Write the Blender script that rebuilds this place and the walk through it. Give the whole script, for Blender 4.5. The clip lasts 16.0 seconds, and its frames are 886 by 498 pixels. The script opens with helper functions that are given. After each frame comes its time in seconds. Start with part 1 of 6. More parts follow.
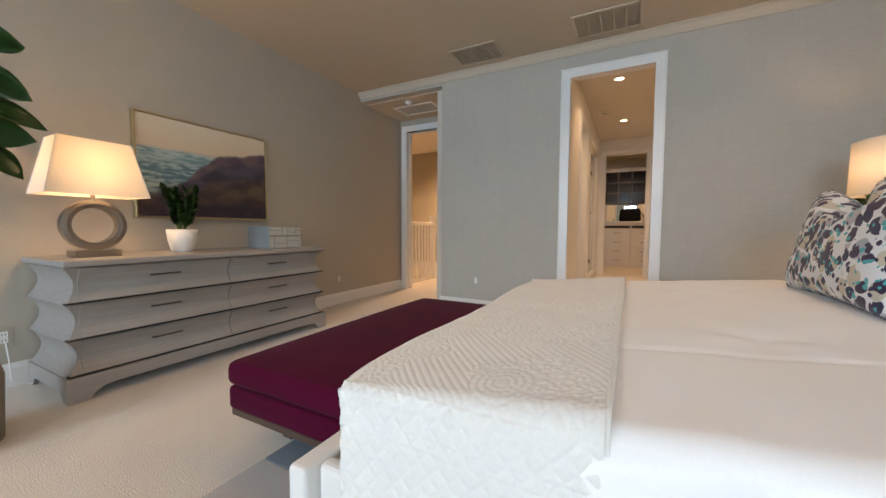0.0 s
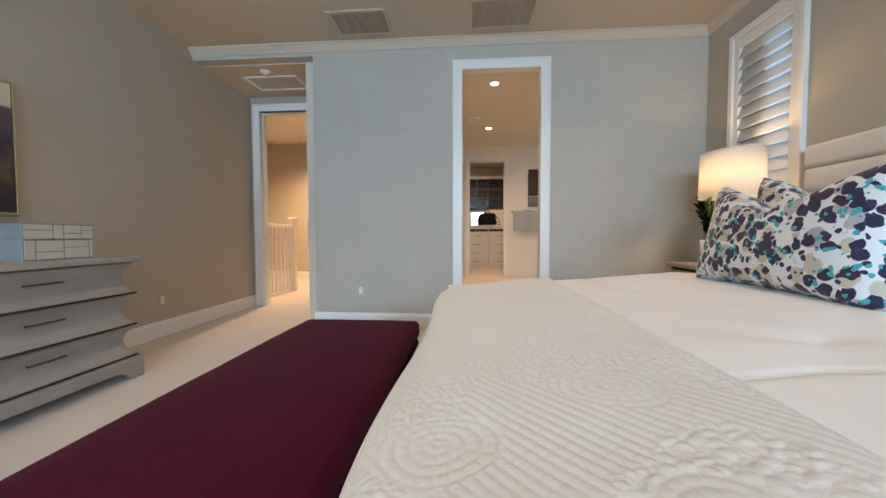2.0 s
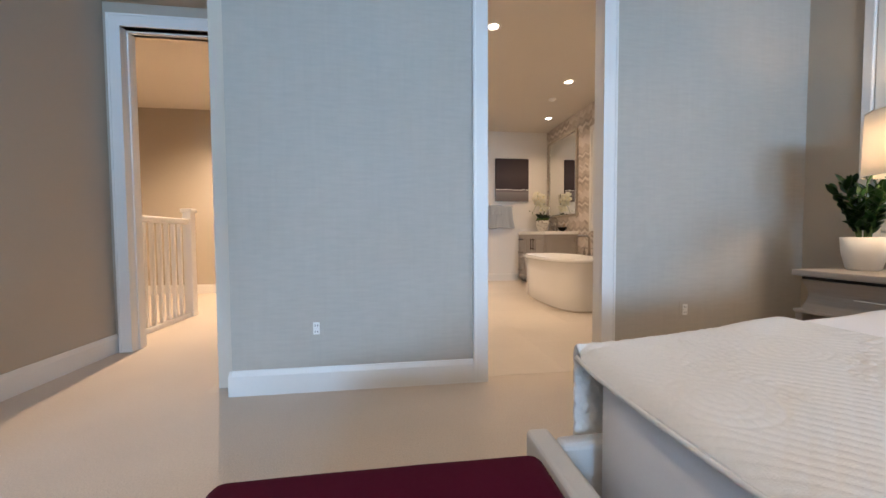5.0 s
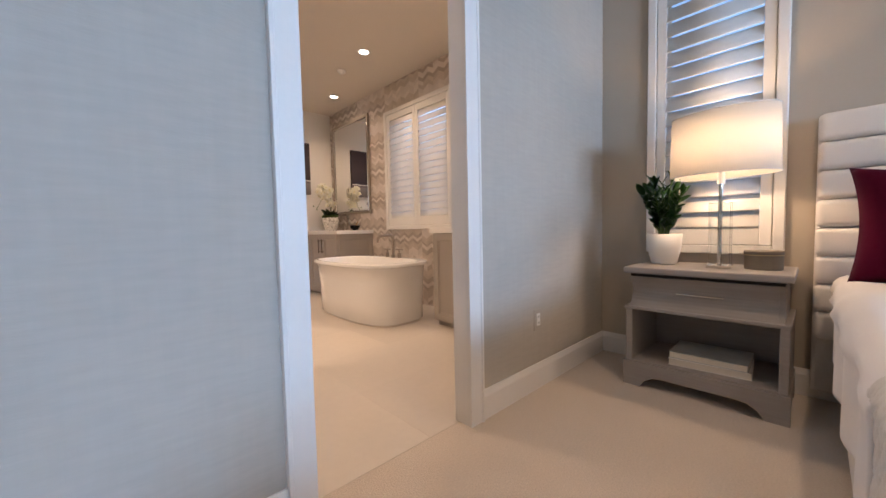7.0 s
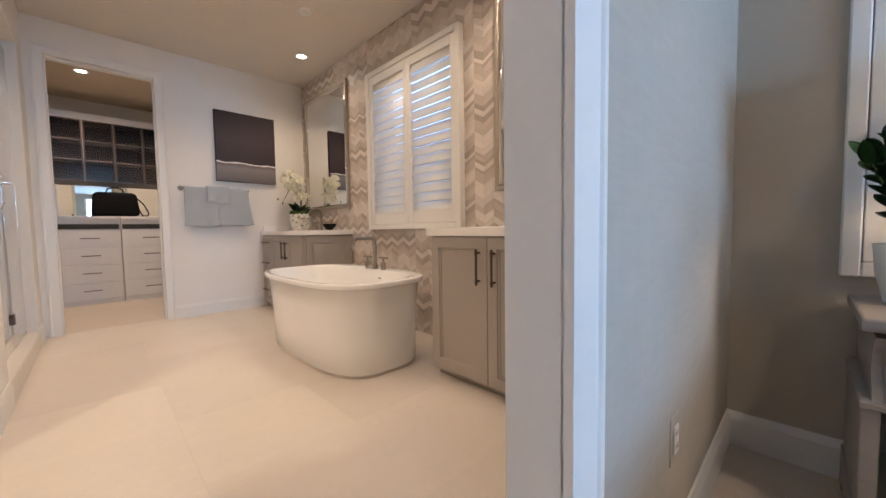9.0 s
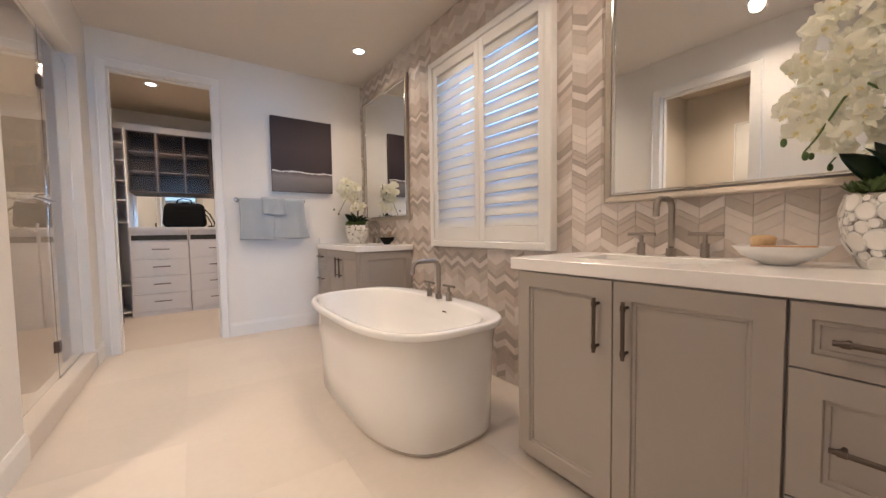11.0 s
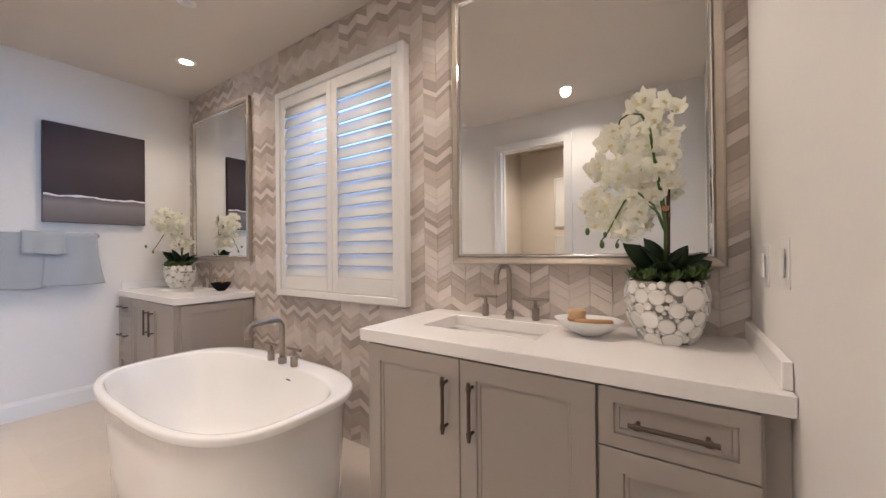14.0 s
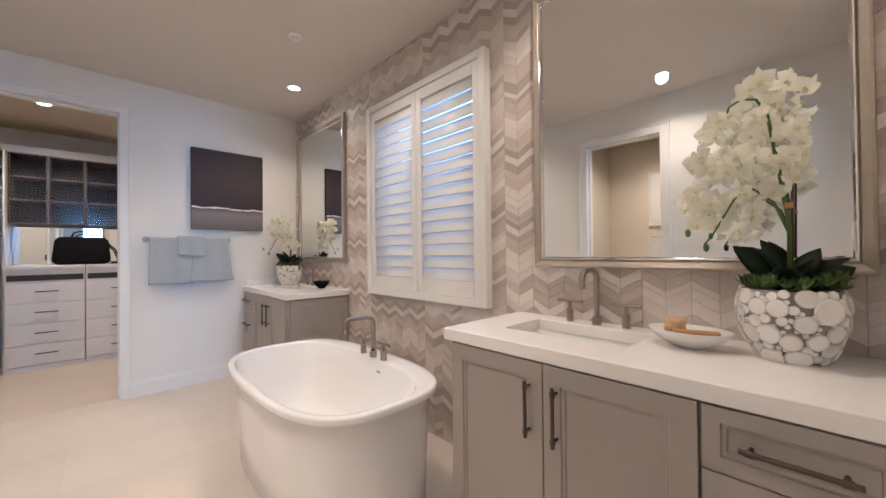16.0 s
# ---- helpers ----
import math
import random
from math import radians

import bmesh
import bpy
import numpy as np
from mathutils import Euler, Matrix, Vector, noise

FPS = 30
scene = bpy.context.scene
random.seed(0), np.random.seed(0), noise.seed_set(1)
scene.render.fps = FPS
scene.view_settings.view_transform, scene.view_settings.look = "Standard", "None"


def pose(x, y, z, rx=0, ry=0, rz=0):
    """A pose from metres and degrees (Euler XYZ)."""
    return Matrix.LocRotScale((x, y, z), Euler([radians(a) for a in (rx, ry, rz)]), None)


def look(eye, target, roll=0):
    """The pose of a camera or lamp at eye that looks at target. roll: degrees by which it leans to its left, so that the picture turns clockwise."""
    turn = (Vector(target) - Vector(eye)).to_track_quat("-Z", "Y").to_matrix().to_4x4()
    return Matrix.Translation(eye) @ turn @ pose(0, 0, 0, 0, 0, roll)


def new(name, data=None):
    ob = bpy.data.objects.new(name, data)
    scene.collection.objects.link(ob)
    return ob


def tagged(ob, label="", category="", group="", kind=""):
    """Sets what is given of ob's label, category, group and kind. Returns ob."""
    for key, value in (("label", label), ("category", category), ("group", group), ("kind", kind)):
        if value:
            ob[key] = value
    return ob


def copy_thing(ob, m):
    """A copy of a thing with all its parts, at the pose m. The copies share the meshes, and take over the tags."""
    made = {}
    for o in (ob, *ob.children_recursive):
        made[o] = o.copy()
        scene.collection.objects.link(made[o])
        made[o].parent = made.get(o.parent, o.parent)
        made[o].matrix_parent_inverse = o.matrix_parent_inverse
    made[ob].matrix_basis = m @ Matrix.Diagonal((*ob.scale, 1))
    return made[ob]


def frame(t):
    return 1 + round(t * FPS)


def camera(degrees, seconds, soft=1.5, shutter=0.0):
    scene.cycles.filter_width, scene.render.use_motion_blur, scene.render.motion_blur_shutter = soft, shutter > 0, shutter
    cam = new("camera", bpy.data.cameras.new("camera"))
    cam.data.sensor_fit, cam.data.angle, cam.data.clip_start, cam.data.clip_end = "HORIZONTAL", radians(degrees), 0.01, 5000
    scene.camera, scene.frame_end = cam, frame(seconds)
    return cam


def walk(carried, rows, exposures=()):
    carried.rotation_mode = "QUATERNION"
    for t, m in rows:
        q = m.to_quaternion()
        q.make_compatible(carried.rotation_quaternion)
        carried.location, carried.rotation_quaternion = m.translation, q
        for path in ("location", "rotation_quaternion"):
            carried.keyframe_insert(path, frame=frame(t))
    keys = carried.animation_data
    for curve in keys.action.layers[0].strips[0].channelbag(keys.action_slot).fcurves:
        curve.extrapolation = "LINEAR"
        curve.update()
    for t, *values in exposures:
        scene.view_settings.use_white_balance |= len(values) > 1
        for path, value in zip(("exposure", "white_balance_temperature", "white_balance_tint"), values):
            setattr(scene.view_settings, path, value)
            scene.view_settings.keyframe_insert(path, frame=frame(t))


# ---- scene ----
cam = camera(102.3, 16.0)
PATH = [
    (0, (0.086, -0.035, 0.948), (-0.843, 1.733, 0.836), 0.3),
    (0.5, (0.054, 0.058, 0.92), (-0.677, 1.918, 0.835), 0.5),
    (1, (-0.104, 0.159, 0.902), (-0.613, 2.091, 0.827), 0.3),
    (1.5, (-0.262, 0.249, 0.905), (-0.602, 2.219, 0.833), 0.1),
    (2, (-0.408, 0.345, 0.9), (-0.56, 2.338, 0.821), -0.1),
    (2.5, (-0.527, 0.538, 0.877), (-0.519, 2.537, 0.803), -0.1),
    (3, (-0.692, 0.7, 0.893), (-0.582, 2.696, 0.82), -0.2),
    (3.5, (-0.835, 0.901, 0.878), (-0.666, 2.892, 0.803), -0.2),
    (4, (-0.933, 1.145, 0.881), (-0.737, 3.134, 0.804), -0.3),
    (4.2, (-0.972, 1.243, 0.881), (-0.775, 3.232, 0.803), -0.4),
    (6.3, (-1.042, 2.398, 0.882), (-0.218, 4.219, 0.797), -0.3),
    (6.5, (-1.011, 2.49, 0.881), (-0.032, 4.232, 0.794), -0.5),
    (7, (-0.935, 2.663, 0.907), (0.44, 4.111, 0.8), -1.2),
    (7.5, (-0.71, 2.862, 0.9), (0.861, 4.093, 0.791), -1.0),
    (8, (-0.492, 3.091, 0.901), (1.105, 4.29, 0.788), -1.0),
    (8.5, (-0.295, 3.316, 0.913), (1.284, 4.538, 0.798), -1.0),
    (9, (-0.186, 3.53, 0.92), (1.21, 4.958, 0.808), -0.9),
    (9.5, (-0.097, 3.723, 0.955), (1.063, 5.348, 0.847), -0.9),
    (9.7, (-0.063, 3.814, 0.972), (1.078, 5.454, 0.867), -0.8),
    (11.8, (0.224, 4.079, 1.155), (1.392, 5.701, 1.066), -0.9),
    (12, (0.246, 4.083, 1.188), (1.452, 5.676, 1.114), -0.9),
    (12.5, (0.276, 4.073, 1.202), (1.613, 5.559, 1.165), -0.8),
    (13, (0.28, 4.062, 1.232), (1.771, 5.396, 1.206), -0.7),
    (13.5, (0.264, 4.071, 1.253), (1.854, 5.283, 1.232), -0.7),
    (14, (0.247, 4.084, 1.247), (1.915, 5.187, 1.257), -0.6),
    (14.5, (0.244, 4.084, 1.257), (1.911, 5.188, 1.263), -0.6),
    (15, (0.237, 4.071, 1.255), (1.852, 5.25, 1.266), -0.7),
    (15.5, (0.232, 4.063, 1.258), (1.74, 5.377, 1.273), -0.6),
    (16, (0.216, 4.07, 1.256), (1.6, 5.513, 1.276), -0.6),
]
EXPOSURES = [(0.0, -0.3, 7300, 13), (2.0, -0.02, 6500, 8), (4.0, 0.02, 5800, 6), (6.5, 0.22, 5600, 13), (7.5, 0.03, 5700, 14), (8.5, 0.12, 5000, 9), (9.0, 0.15, 5200, 8), (9.5, 0.15, 5500, 8), (12.0, 0.33, 4650, 7), (16.0, 0.3, 4600, 7)]
walk(cam, [(t, look(eye, target, roll)) for t, eye, target, roll in PATH], EXPOSURES)

# ---- light ----
world = bpy.data.worlds.new("sky")
scene.world = world
world.use_nodes = True
wn = world.node_tree.nodes
sky = wn.new("ShaderNodeTexSky")
sky.sky_type = "NISHITA"
sky.sun_disc = False
sky.sun_elevation, sky.sun_rotation = radians(38), radians(250)
wn["Background"].inputs["Strength"].default_value = 0.12
world.node_tree.links.new(sky.outputs[0], wn["Background"].inputs["Color"])


def lamp(name, kind, m, watts, colour, size=0.1, size_y=None, spot=None, spread=None):
    d = bpy.data.lights.new(name, kind)
    d.energy, d.color = watts, colour
    if kind == "AREA":
        d.size = size
        if size_y:
            d.shape, d.size_y = "RECTANGLE", size_y
        if spread:
            d.spread = radians(spread)
    elif kind == "SUN":
        d.angle = radians(size)
    else:
        d.shadow_soft_size = size
    if spot:
        d.spot_size, d.spot_blend = radians(spot), 0.9
    ob = new(name, d)
    ob.matrix_world = m
    return ob


WARM = (1.0, 0.64, 0.34)
CAN = (1.0, 0.66, 0.38)
DAY = (0.50, 0.74, 1.0)
SKYBLUE = (0.42, 0.66, 1.0)
lamp("sun", "SUN", look((-12, -20, 18), (0, 0, 0)), 2.5, (1.0, 0.95, 0.88), 0.5)
# daylight of three assumed, unseen windows behind the walker and the two shuttered east windows
for wx, wp in ((-2.0, 135), (0.4, 78)):
    lamp("window_light", "AREA", look((wx, -5.22, 1.85), (wx, 0.0, 0.7)), wp, DAY, 1.45, 1.3, spread=140)
lamp("window_light", "AREA", look((1.74, -1.7, 1.85), (-0.7, 0.3, 0.2)), 22, DAY, 1.45, 1.3, spread=130)
lamp("window_light", "AREA", look((1.93, 3.12, 1.6), (0.5, 3.12, 1.5)), 1.3, SKYBLUE, 0.5, 1.6)
lamp("window_light", "AREA", look((2.12, 6.0, 1.7), (0.5, 6.0, 1.6)), 14.0, SKYBLUE, 1.1, 1.4)
# bedside and dresser lamps, recessed cans
lamp("lamp_bulb", "POINT", pose(1.42, 3.02, 1.29), 11.5, WARM, 0.04)
lamp("lamp_bulb", "POINT", pose(-2.80, 0.90, 1.29), 10, WARM, 0.04)
# The last can, over the near sink, is unseen and assumed by symmetry.
CANS = [(-0.10, 4.99), (-0.08, 6.91), (1.53, 7.44), (1.18, 6.05), (1.50, 4.72)]
for cx, cy in CANS:
    lamp("can_light", "SPOT", pose(cx, cy, 2.785), 41, CAN, 0.05, spot=140)
# Bedroom cans are unseen, assumed from the warm light on bed and walls.
ASSUMED_CANS = [(-1.7, 1.6), (0.5, 2.4), (-1.7, -1.2), (0.5, -1.2)]
for cx, cy in ASSUMED_CANS:
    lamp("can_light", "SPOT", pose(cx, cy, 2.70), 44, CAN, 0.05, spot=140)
# Only the first closet can is known; others are unseen, added to brighten those rooms.
for cx, cy, p in [(-0.195, 9.43, 75), (1.0, 9.43, 45), (-1.2, 5.3, 95), (-3.2, 6.4, 430)]:
    lamp("can_light", "SPOT", pose(cx, cy, 2.74), p, CAN, 0.05, spot=150)
# Unseen spot added to light the shower.
lamp("shower_fill", "SPOT", pose(-1.2, 7.2, 2.72), 30, CAN, 0.05, spot=150)


# ---- materials ----
def mat(name, col, rough=0.5, metal=0.0, var=0.08, vs=3.0, fine=0.05, fs=70.0, bump=0.15, bs=250.0, dist=0.001,
        stretch=None, rand=0.0, island=0.0, weave=0.0, coat=0.0, sheen=0.0, spec=0.5, alpha_tr=0.0, emit=None, watts=0.0, col2=None):
    m = bpy.data.materials.new(name)
    m.use_nodes = True
    nt = m.node_tree
    n, l = nt.nodes, nt.links
    b = n["Principled BSDF"]
    tc = n.new("ShaderNodeTexCoord")
    mp = n.new("ShaderNodeMapping")
    l.new(tc.outputs["Object"], mp.inputs[0])
    if stretch:
        mp.inputs["Scale"].default_value = stretch
    n1 = n.new("ShaderNodeTexNoise")
    n1.inputs["Scale"].default_value, n1.inputs["Detail"].default_value = vs, 4
    n2 = n.new("ShaderNodeTexNoise")
    n2.inputs["Scale"].default_value, n2.inputs["Detail"].default_value = fs, 3
    n3 = n.new("ShaderNodeTexNoise")
    n3.inputs["Scale"].default_value, n3.inputs["Detail"].default_value = bs, 3
    l.new(tc.outputs["Object"], n1.inputs[0])
    l.new(mp.outputs[0], n2.inputs[0])
    l.new(mp.outputs[0], n3.inputs[0])

    def math_node(op, a, c):
        k = n.new("ShaderNodeMath")
        k.operation = op
        for i, v in enumerate((a, c)):
            if isinstance(v, float):
                k.inputs[i].default_value = v
            else:
                l.new(v, k.inputs[i])
        return k.outputs[0]
    v = math_node("MULTIPLY_ADD", n1.outputs[0], 2 * var)
    v.node.inputs[2].default_value = 1 - var
    w = math_node("MULTIPLY_ADD", n2.outputs[0], 2 * fine)
    w.node.inputs[2].default_value = 1 - fine
    v = math_node("MULTIPLY", v, w)
    if weave:
        mw = n.new("ShaderNodeMapping")
        mw.inputs["Scale"].default_value = (3.0, 3.0, 0.22)
        l.new(tc.outputs["Object"], mw.inputs[0])
        n4 = n.new("ShaderNodeTexNoise")
        n4.inputs["Scale"].default_value, n4.inputs["Detail"].default_value = fs * 0.6, 4
        l.new(mw.outputs[0], n4.inputs[0])
        k = math_node("MULTIPLY_ADD", n4.outputs[0], 2 * weave)
        k.node.inputs[2].default_value = 1 - weave
        v = math_node("MULTIPLY", v, k)
    if rand:
        oi = n.new("ShaderNodeObjectInfo")
        k = math_node("MULTIPLY_ADD", oi.outputs["Random"], 2 * rand)
        k.node.inputs[2].default_value = 1 - rand
        v = math_node("MULTIPLY", v, k)
    if island:
        ge = n.new("ShaderNodeNewGeometry")
        k = math_node("MULTIPLY_ADD", ge.outputs["Random Per Island"], 2 * island)
        k.node.inputs[2].default_value = 1 - island
        v = math_node("MULTIPLY", v, k)
    hs = n.new("ShaderNodeHueSaturation")
    if col2:
        mx = n.new("ShaderNodeMix")
        mx.data_type = "RGBA"
        mx.inputs[6].default_value, mx.inputs[7].default_value = (*col, 1), (*col2, 1)
        rp = n.new("ShaderNodeMapRange")
        rp.inputs[1].default_value, rp.inputs[2].default_value = 0.4, 0.6
        l.new(n2.outputs[0], rp.inputs[0])
        l.new(rp.outputs[0], mx.inputs[0])
        l.new(mx.outputs[2], hs.inputs["Color"])
    else:
        hs.inputs["Color"].default_value = (*col, 1)
    l.new(v, hs.inputs["Value"])
    l.new(hs.outputs[0], b.inputs["Base Color"])
    b.inputs["Roughness"].default_value, b.inputs["Metallic"].default_value = rough, metal
    b.inputs["Specular IOR Level"].default_value = spec
    b.inputs["Coat Weight"].default_value = coat
    b.inputs["Sheen Weight"].default_value = sheen
    if bump:
        bp = n.new("ShaderNodeBump")
        bp.inputs["Strength"].default_value, bp.inputs["Distance"].default_value = bump, dist
        l.new(n3.outputs[0], bp.inputs["Height"])
        l.new(bp.outputs[0], b.inputs["Normal"])
    if alpha_tr:
        b.inputs["Transmission Weight"].default_value = alpha_tr
    if emit:
        b.inputs["Emission Color"].default_value, b.inputs["Emission Strength"].default_value = (*emit, 1), watts
    return m


def glass(name, tint=(1, 1, 1), rough=0.0, ior=1.45):
    m = bpy.data.materials.new(name)
    m.use_nodes = True
    b = m.node_tree.nodes["Principled BSDF"]
    b.inputs["Base Color"].default_value = (*tint, 1)
    b.inputs["Roughness"].default_value, b.inputs["IOR"].default_value = rough, ior
    b.inputs["Transmission Weight"].default_value = 1.0
    return m


def thin(name, col, through_share, grain):
    """A thin sheet that lets a share of the light through it."""
    m = bpy.data.materials.new(name)
    m.use_nodes = True
    n, l = m.node_tree.nodes, m.node_tree.links
    ns = n.new("ShaderNodeTexNoise")
    ns.inputs["Scale"].default_value, ns.inputs["Detail"].default_value = grain, 3
    hs = n.new("ShaderNodeHueSaturation")
    hs.inputs["Color"].default_value = (*col, 1)
    mr = n.new("ShaderNodeMapRange")
    mr.inputs[3].default_value, mr.inputs[4].default_value = 0.88, 1.12
    l.new(ns.outputs[0], mr.inputs[0])
    l.new(mr.outputs[0], hs.inputs["Value"])
    tr = n.new("ShaderNodeBsdfTranslucent")
    mx = n.new("ShaderNodeMixShader")
    mx.inputs[0].default_value = through_share
    b = n["Principled BSDF"]
    b.inputs["Roughness"].default_value = 0.75
    l.new(hs.outputs[0], b.inputs["Base Color"])
    l.new(hs.outputs[0], tr.inputs["Color"])
    l.new(b.outputs[0], mx.inputs[1])
    l.new(tr.outputs[0], mx.inputs[2])
    l.new(mx.outputs[0], n["Material Output"].inputs["Surface"])
    return m


M_WALL = mat("linen_wallpaper", (0.46, 0.43, 0.38), 0.75, var=0.07, vs=1.8, fine=0.085, fs=26, weave=0.045, bump=0.2, bs=90, dist=0.002, stretch=(0.35, 0.35, 2.2))
M_PAINT = mat("greige_paint", (0.45, 0.40, 0.33), 0.7, var=0.03, vs=2, fine=0.02, bump=0.1, bs=300)
M_BATHWALL = mat("white_wall_paint", (0.80, 0.78, 0.745), 0.65, var=0.03, vs=2, fine=0.02, bump=0.1, bs=300)
M_WCWALL = mat("beige_wall_paint", (0.62, 0.565, 0.48), 0.7, var=0.03, vs=2, fine=0.02, bump=0.1, bs=300)
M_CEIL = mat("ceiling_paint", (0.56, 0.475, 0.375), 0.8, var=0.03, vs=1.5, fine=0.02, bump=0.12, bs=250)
M_BATHCEIL = mat("cream_ceiling_paint", (0.68, 0.63, 0.57), 0.8, var=0.03, vs=1.5, fine=0.02, bump=0.12, bs=250)
M_TRIM = mat("white_trim_paint", (0.80, 0.79, 0.77), 0.35, var=0.02, fine=0.02, bump=0.04, bs=120)
M_CARPET = mat("cream_carpet", (0.62, 0.54, 0.46), 0.95, var=0.08, vs=2.5, fine=0.18, fs=130, bump=0.7, bs=170, dist=0.0045, sheen=0.3)
M_FLOORTILE = mat("cream_floor_tile", (0.66, 0.60, 0.53), 0.42, var=0.07, vs=2.2, fine=0.04, fs=25, bump=0.05, bs=60, rand=0.05)
M_GROUT = mat("grout", (0.68, 0.615, 0.54), 0.7)
M_VELVET = mat("burgundy_velvet", (0.066, 0.003, 0.018), 0.85, var=0.3, vs=3, fine=0.1, fs=120, bump=0.2, bs=300, dist=0.001, sheen=0.03, spec=0.03)
M_GREYWOOD = mat("grey_washed_wood", (0.33, 0.305, 0.285), 0.5, var=0.08, vs=4, fine=0.16, fs=26, bump=0.2, bs=60, stretch=(1.0, 0.12, 3.0))
# Near black: dark feet, and painted shade in gaps and slots.
M_DARKGAP = mat("near_black_and_gap_shade", (0.03, 0.028, 0.026), 0.8)
M_LINEN = mat("white_duvet_cotton", (0.86, 0.83, 0.82), 0.8, var=0.03, vs=5, fine=0.03, fs=200, bump=0.25, bs=500, dist=0.001, sheen=0.2)
M_WHITEUPH = mat("white_upholstery", (0.74, 0.71, 0.68), 0.75, var=0.03, vs=5, fine=0.05, fs=250, bump=0.3, bs=400)
M_CAB = mat("taupe_cabinet_paint", (0.37, 0.335, 0.30), 0.45, var=0.02, fine=0.02, bump=0.05, bs=90)
M_QUARTZ = mat("white_quartz", (0.87, 0.855, 0.84), 0.22, var=0.02, vs=6, fine=0.02, bump=0.0, coat=0.2)
M_PORCELAIN = mat("white_porcelain", (0.84, 0.83, 0.81), 0.12, var=0.01, fine=0.01, bump=0.0, coat=0.5)
M_NICKEL = mat("brushed_nickel", (0.36, 0.32, 0.28), 0.28, 1.0, var=0.04, fine=0.06, fs=120, bump=0.05, bs=300)
M_BRONZE = mat("dark_bronze", (0.12, 0.095, 0.08), 0.4, 0.9, var=0.08, fine=0.05, bump=0.05)
M_CHROME = mat("chrome", (0.75, 0.74, 0.72), 0.1, 1.0, var=0.02, bump=0.0)
M_GOLD = mat("champagne_frame", (0.46, 0.41, 0.34), 0.38, 0.75, var=0.08, vs=12, fine=0.1, fs=60, bump=0.1, bs=90)
M_MIRROR = mat("mirror_silver", (0.88, 0.89, 0.88), 0.01, 1.0, var=0.0, fine=0.0, bump=0.0)
M_GLASS = glass("clear_glass")
M_ACRYLIC = glass("clear_acrylic", (0.97, 0.98, 0.97), 0.02, 1.49)
M_SMOKE = glass("smoked_glass", (0.30, 0.26, 0.24), 0.12)
M_LEAF = mat("dark_green_leaf", (0.045, 0.125, 0.028), 0.3, var=0.3, vs=12, fine=0.1, fs=60, bump=0.1, bs=40, island=0.3)
M_POT = mat("white_ceramic", (0.78, 0.77, 0.75), 0.4, var=0.02, fine=0.02, bump=0.05, bs=200)
M_SOIL = mat("potting_soil", (0.05, 0.035, 0.025), 0.95, bump=0.8, bs=120, dist=0.006)
M_BLACK = mat("black_fabric", (0.006, 0.006, 0.007), 0.85, spec=0.15, bump=0.3, bs=300)
M_TOWEL = mat("blue_grey_towel", (0.40, 0.43, 0.46), 0.95, var=0.06, fine=0.15, fs=300, bump=0.8, bs=350, dist=0.004, sheen=0.4)
M_SHADE = thin("linen_lampshade", (0.86, 0.82, 0.75), 0.38, 300)
M_BULB = mat("lit_lens", (0.9, 0.9, 0.9), 0.3, emit=(1.0, 0.80, 0.58), watts=18.0)
M_WHITECAB = mat("white_laminate", (0.70, 0.68, 0.68), 0.4, var=0.02, fine=0.02, bump=0.03)
M_STEEL = mat("vent_metal", (0.62, 0.56, 0.49), 0.5, var=0.03, bump=0.03)


# ---- building helpers ----
def thing(name, loc, label, category, rz=0, group="", kind=""):
    e = new(name)
    e.empty_display_size = 0.1
    e.matrix_world = pose(*loc, 0, 0, rz)
    return tagged(e, label, category, group, kind)


def part(name, bm, material, parent=None, label="", smooth=False):
    me = bpy.data.meshes.new(name)
    bm.normal_update()
    bm.to_mesh(me)
    bm.free()
    if smooth:
        me.shade_smooth()
    me.materials.append(material)
    ob = new(name, me)
    if parent:
        ob.parent = parent
    if label:
        ob["label"] = label
    return ob


def box(x0, x1, y0, y1, z0, z1, bev=0.0, seg=2, bm=None):
    one = bmesh.new()
    bmesh.ops.create_cube(one, size=1, matrix=Matrix.LocRotScale(((x0 + x1) / 2, (y0 + y1) / 2, (z0 + z1) / 2), None, (abs(x1 - x0), abs(y1 - y0), abs(z1 - z0))))
    if bev:
        bmesh.ops.bevel(one, geom=one.edges[:], offset=bev, segments=seg, affect="EDGES", profile=0.5)
    return join(bm, one)


def join(bm, one):
    if bm is None:
        return one
    me = bpy.data.meshes.new("tmp")
    one.to_mesh(me)
    one.free()
    bm.from_mesh(me)
    bpy.data.meshes.remove(me)
    return bm


def cyl(r, z0, z1, x=0, y=0, n=24, r2=None, bm=None, turn=None, bev=0.0):
    one = bmesh.new()
    bmesh.ops.create_cone(one, cap_ends=True, segments=n, radius1=r, radius2=r if r2 is None else r2, depth=z1 - z0, matrix=Matrix.Translation((0, 0, (z0 + z1) / 2)))
    if bev:
        rim = [e for e in one.edges if all(len(f.verts) > 4 or True for f in e.link_faces) and abs(e.verts[0].co.z - e.verts[1].co.z) < 1e-6]
        bmesh.ops.bevel(one, geom=rim, offset=bev, segments=2, affect="EDGES", profile=0.5)
    if turn is not None:
        one.transform(turn)
    one.transform(Matrix.Translation((x, y, 0)))
    return join(bm, one)


